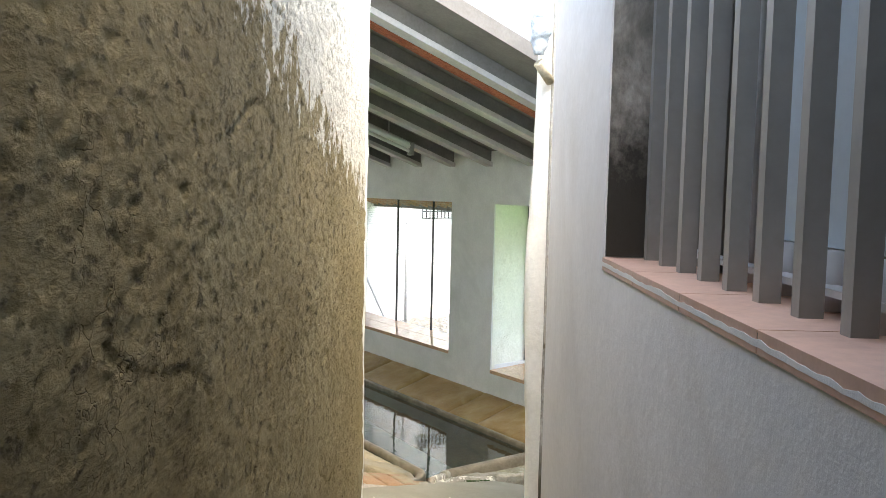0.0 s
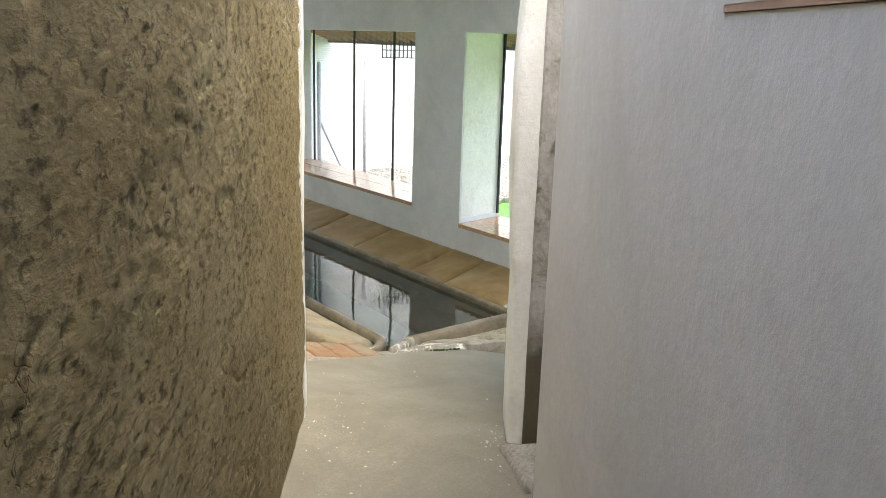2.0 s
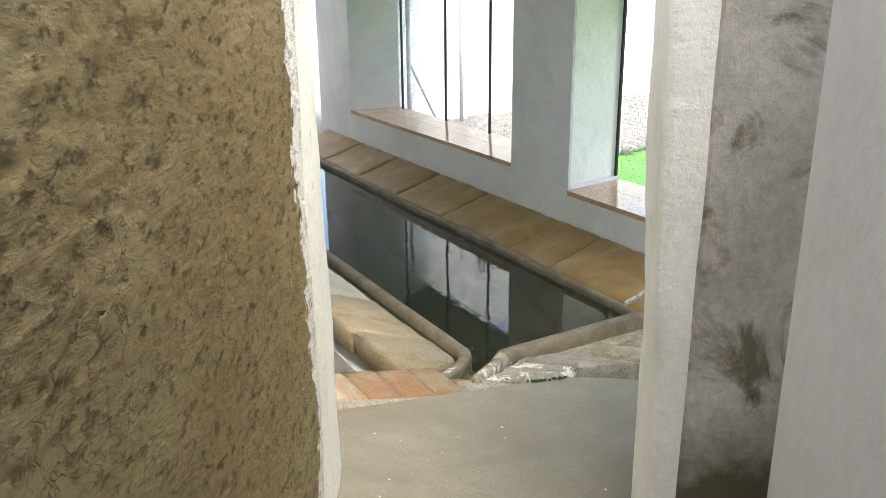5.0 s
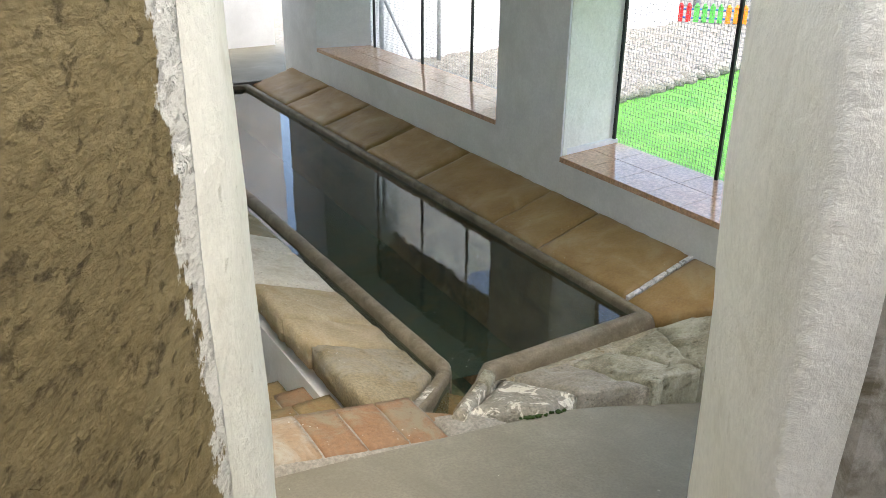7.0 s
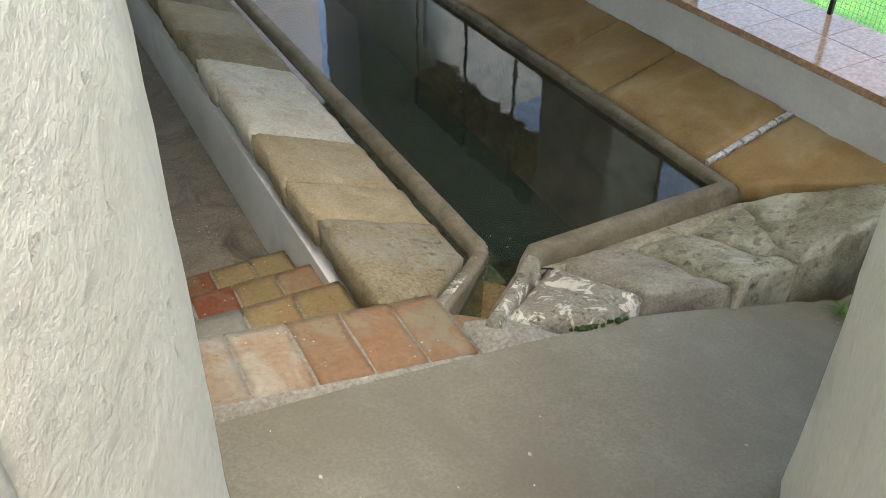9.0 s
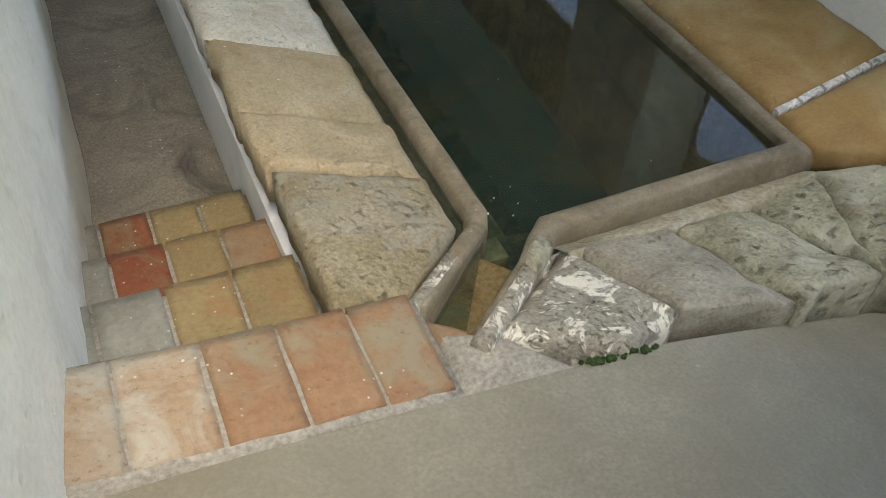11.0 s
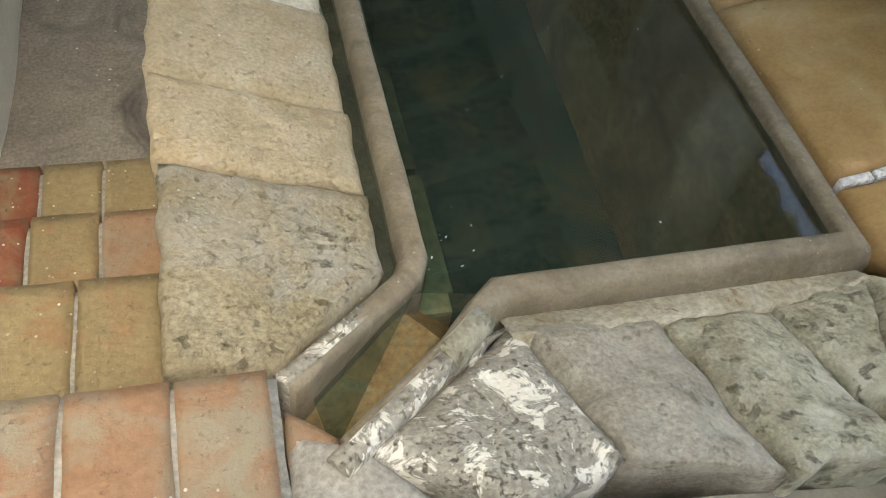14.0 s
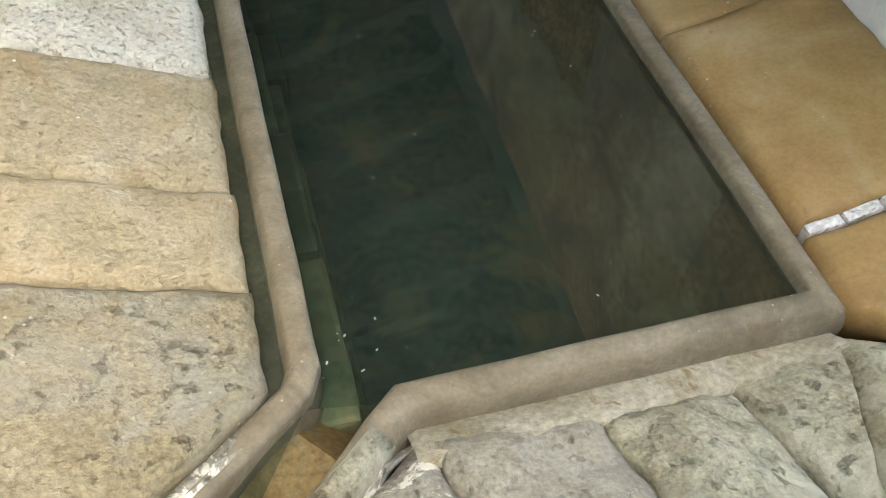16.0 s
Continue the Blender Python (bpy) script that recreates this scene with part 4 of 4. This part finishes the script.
# playground fence, swing, trees
FCOL = [("red", (0.55, 0.03, 0.03)), ("green", (0.10, 0.45, 0.08)), ("orange", (0.75, 0.25, 0.02)), ("blue", (0.04, 0.16, 0.5)), ("yellow", (0.75, 0.5, 0.03)), ("red", (0.55, 0.03, 0.03))]
FM = [surface(n + "_plastic", [c, tuple(k * 1.15 for k in c)], 4, 40, (0.4, 0.5), 0.05, 20) for n, c in FCOL]
pf = thing("picket_fence", "low playground fence with brightly coloured plastic pickets", "picket fence")
fa, fb = Vector((7.0, 5.85)), Vector((8.6, 4.18))
nk = 24
for k in range(nk):
    q = fa + (fb - fa) * k / (nk - 1)
    w = (fb - fa).normalized() * 0.033
    e = Vector((-w.y, w.x)) * 0.25
    bm = bmesh.new()
    prism(bm, [q - w - e, q + w - e, q + w + e, q - w + e], GZ + 0.03, GZ + 0.24)
    tube(bm, [(q.x, q.y, GZ + 0.235), (q.x, q.y, GZ + 0.27)], [0.03, 0.012], 8)
    part("picket", bm, FM[(k // 4) % 6], pf)
for z in (GZ + 0.08, GZ + 0.19):
    bm = bmesh.new()
    o = Vector((0.02, 0.02))
    a, d = fa + o, fb + o
    tube(bm, [(a.x, a.y, z), (d.x, d.y, z)], 0.014, 6)
    part("rail", bm, FM[3], pf)
sw = thing("swing_frame", "grey steel swing frame standing in the yard", "swing")
sc = Vector((8.6, 5.9))
for s in (-1, 1):
    for t in (-1, 1):
        bm = bmesh.new()
        tube(bm, [(sc.x + s * 0.65 * 0.7 + t * 0.35, sc.y - s * 0.65 * 0.7 + t * 0.35, GZ), (sc.x + s * 0.65 * 0.7, sc.y - s * 0.65 * 0.7, 1.9)], 0.03, 8)
        part("leg", bm, M_POST, sw, "", True)
bm = bmesh.new()
tube(bm, [(sc.x - 0.5, sc.y + 0.5, 1.9), (sc.x + 0.5, sc.y - 0.5, 1.9)], 0.032, 8)
part("crossbar", bm, M_POST, sw, "", True)
M_BARK = surface("bark", [(0.12, 0.09, 0.06), (0.2, 0.16, 0.11)], 12, 60, (0.85, 0.95), 0.8, 20)
M_LEAF = surface("leaf", [(0.035, 0.07, 0.02), (0.06, 0.11, 0.03)], 3, 40, (0.6, 0.8), 0.1, 20)


def tree(x, y, h, r):
    t = thing("tree", "dark green bushy tree behind the playground", "tree", "trees")
    bm = bmesh.new()
    tube(bm, [(x, y, GZ - 0.1), (x + 0.05, y, h * 0.3), (x, y + 0.05, h * 0.65)], [0.16, 0.12, 0.05], 9)
    for k in range(6):
        a = k * 1.05
        z = h * (0.3 + 0.05 * k)
        tube(bm, [(x, y, z), (x + r * 0.6 * math.cos(a), y + r * 0.6 * math.sin(a), z + h * 0.2)], [0.06, 0.015], 6)
    part("trunk", bm, M_BARK, t, "", True)
    vs, fs = [], []
    for k in range(1800):
        d = Vector((random.gauss(0, 1), random.gauss(0, 1), random.gauss(0, 1))).normalized()
        rr = r * (0.55 + 0.45 * random.random()) * (1 + 0.35 * nz(d.x, d.y, d.z + x, 2.2))
        p = Vector((x, y, h * 0.62)) + Vector((d.x * rr, d.y * rr, d.z * rr * 1.15))
        a = Vector((random.gauss(0, 1), random.gauss(0, 1), random.gauss(0, 1))).normalized() * 0.09
        b = d.cross(a).normalized() * 0.05
        i = len(vs)
        vs += [p - a, p + b, p + a, p - b]
        fs.append((i, i + 1, i + 2, i + 3))
    me = bpy.data.meshes.new("crown")
    me.from_pydata(vs, [], fs)
    me.materials.append(M_LEAF)
    ob = new("crown", me)
    ob.parent = t


for x, y, h, r in ((11.5, 8.6, 3.6, 1.7), (13.0, 7.2, 4.0, 1.9), (12.6, 10.5, 4.2, 2.0), (15.0, 9.0, 4.5, 2.2), (14.2, 5.6, 3.8, 1.8)):
    tree(x, y, h, r)

# ---- small things ----
lamp = thing("ceiling_light", "white fluorescent batten light hung under a joist", "ceiling light")
la, lb = Vector((-0.25, 1.62, zz(-0.25, -0.035))), Vector((0.86, 1.62, zz(0.86, -0.035)))
ld = (lb - la).normalized()
for nm, r, off, m in (("body", 0.026, 0.0, M_PIPE), ("tube", 0.014, -0.045, M_PIPE)):
    bm = bmesh.new()
    tube(bm, [la + Vector((0, 0, off)) + ld * 0.01, lb + Vector((0, 0, off)) - ld * 0.01], r, 10)
    part(nm, bm, m, lamp, "", True)
for e in (la, lb):
    bm = bmesh.new()
    box(bm, e.x - 0.02, e.x + 0.02, e.y - 0.03, e.y + 0.03, e.z - 0.075, e.z + 0.035, 0.006)
    part("end_cap", bm, M_GRILLE, lamp)
for f in (0.2, 0.8):
    bm = bmesh.new()
    p = la + (lb - la) * f
    tube(bm, [p + Vector((0, 0, 0.015)), (p.x, p.y, zz(p.x, 0.14))], 0.007, 6)
    part("hanger", bm, M_GRILLE, lamp)

M_RAG = surface("faded_blue_cloth", [(0.34, 0.40, 0.43), (0.48, 0.54, 0.56), (0.62, 0.66, 0.66)], 14, 90, (0.85, 0.95), 0.8, 40)
M_PEG = surface("old_wood_peg", [(0.42, 0.36, 0.24), (0.55, 0.49, 0.36)], 10, 60, (0.75, 0.9), 0.5, 30)
rag = thing("wrapped_peg", "old wooden peg in the pier wrapped in faded cloth", "wall peg")
bm = bmesh.new()
pa, pb, pc = Vector((*co(0.50, -1.97), 2.20)), Vector((*co(0.445, -2.02), 2.30)), Vector((*co(0.455, -2.0), 2.53))
tube(bm, [pa, pb + Vector((0, 0, -0.03))], [0.018, 0.022], 9)
part("peg", bm, M_PEG, rag, "", True)
bm = bmesh.new()
pts, rad = [], []
for k in range(22):
    f = k / 21
    p = pb + (pc - pb) * f
    pts.append(p + Vector((0.008 * nz(f, 1, 1, 6), 0.008 * nz(f, 4, 1, 6), 0)))
    rad.append(0.018 + 0.022 * math.sin(math.pi * min(1, f * 1.1)) + 0.008 * nz(f, 2, 2, 14))
tube(bm, pts, rad, 14)
for v in bm.verts:
    v.co += Vector((nz(v.co.x, v.co.y, v.co.z, 40), nz(v.co.y, v.co.z, v.co.x, 40), 0)) * 0.009
part("cloth", bm, M_RAG, rag, "faded blue-grey cloth wrapping", True)

M_MOSS = surface("moss", [(0.025, 0.05, 0.012), (0.05, 0.09, 0.02)], 20, 60, (0.85, 0.95), 0.8, 60)
moss = thing("moss", "dark green moss growing along the kerb stones", "moss", "", "stuff")
bm = bmesh.new()
for k in range(60):
    x = random.choice((-0.03, 0.0, 0.085)) + random.gauss(0, 0.016)
    y = -0.50 - 0.012 * random.random() + 0.15 * max(0, -x)
    z = max(floor_z(x, y), -0.1) + 0.006
    m0 = Matrix.Translation((x, y, z)) @ Matrix.Diagonal((1, 1, 0.7, 1))
    bmesh.ops.create_icosphere(bm, subdivisions=1, radius=0.003 + 0.005 * random.random(), matrix=m0)
part("tuft", bm, M_MOSS, moss, "", True)

M_WEED = mat("weed_leaf", (0.10, 0.22, 0.04), 0.6)
weed = thing("weed", "small green weed sprouting from the concrete floor", "weed")
for k in range(26):
    a, l = random.random() * math.tau, 0.03 + 0.06 * random.random()
    bx, by = 0.93 + 0.08 * (random.random() - 0.5), -0.62 + 0.05 * (random.random() - 0.5)
    bz = floor_z(bx, by)
    tip = Vector((bx + l * math.cos(a), by + l * math.sin(a), bz + 0.02 + 0.03 * random.random()))
    mid = Vector((bx, by, bz)).lerp(tip, 0.5) + Vector((0, 0, 0.012))
    sd = Vector((-math.sin(a), math.cos(a), 0)) * 0.004
    bm = bmesh.new()
    q = [bm.verts.new(p) for p in (Vector((bx, by, bz)) - sd * 0.4, Vector((bx, by, bz)) + sd * 0.4, mid + sd, tip, mid - sd)]
    bm.faces.new((q[0], q[1], q[2], q[4]))
    bm.faces.new((q[4], q[2], q[3]))
    part("leaf", bm, M_WEED, weed)

specks = thing("floating_specks", "pale dust and bubbles floating on the water", "debris", "", "stuff")
bm = bmesh.new()
for k in range(54):
    x, y = (random.uniform(0.08, 0.9), random.uniform(0.1, 2.6)) if k < 40 else (0.07 + random.gauss(0, 0.05), 0.05 + abs(random.gauss(0, 0.07)))
    r = 0.0008 + 0.0016 * random.random() ** 2
    bmesh.ops.create_icosphere(bm, subdivisions=1, radius=r, matrix=Matrix.Translation((x, y, WZ)) @ Matrix.Rotation(random.random() * 6, 4, "Z") @ Matrix.Diagonal((1, 2.2, 0.35, 1)))
part("speck", bm, M_WHITEMORTAR, specks)

crumbs = thing("plaster_crumbs", "scattered plaster crumbs and grit on the floor", "debris", "", "stuff")
bm = bmesh.new()
for k in range(110):
    if k < 60:
        n_, d_ = -0.24 + abs(random.gauss(0, 0.10)), -1.85 + random.gauss(0, 0.22)
    elif k < 100:
        n_, d_ = 0.45 - abs(random.gauss(0, 0.06)), -1.95 + random.gauss(0, 0.12)
    else:
        n_, d_ = random.uniform(-0.4, 0.5), random.uniform(-1.6, -0.75)
    x, y = co(n_, d_)
    if y > -0.52:
        continue
    r = 0.0014 + 0.0036 * random.random() ** 3
    m0 = Matrix.Translation((x, y, floor_z(x, y) + r * 0.2)) @ Matrix.Diagonal((1, 1.4, 0.5, 1)) @ Matrix.Rotation(random.random() * 6, 4, "Z")
    bmesh.ops.create_icosphere(bm, subdivisions=1, radius=r, matrix=m0)
part("crumb", bm, M_STONE_PALE, crumbs)
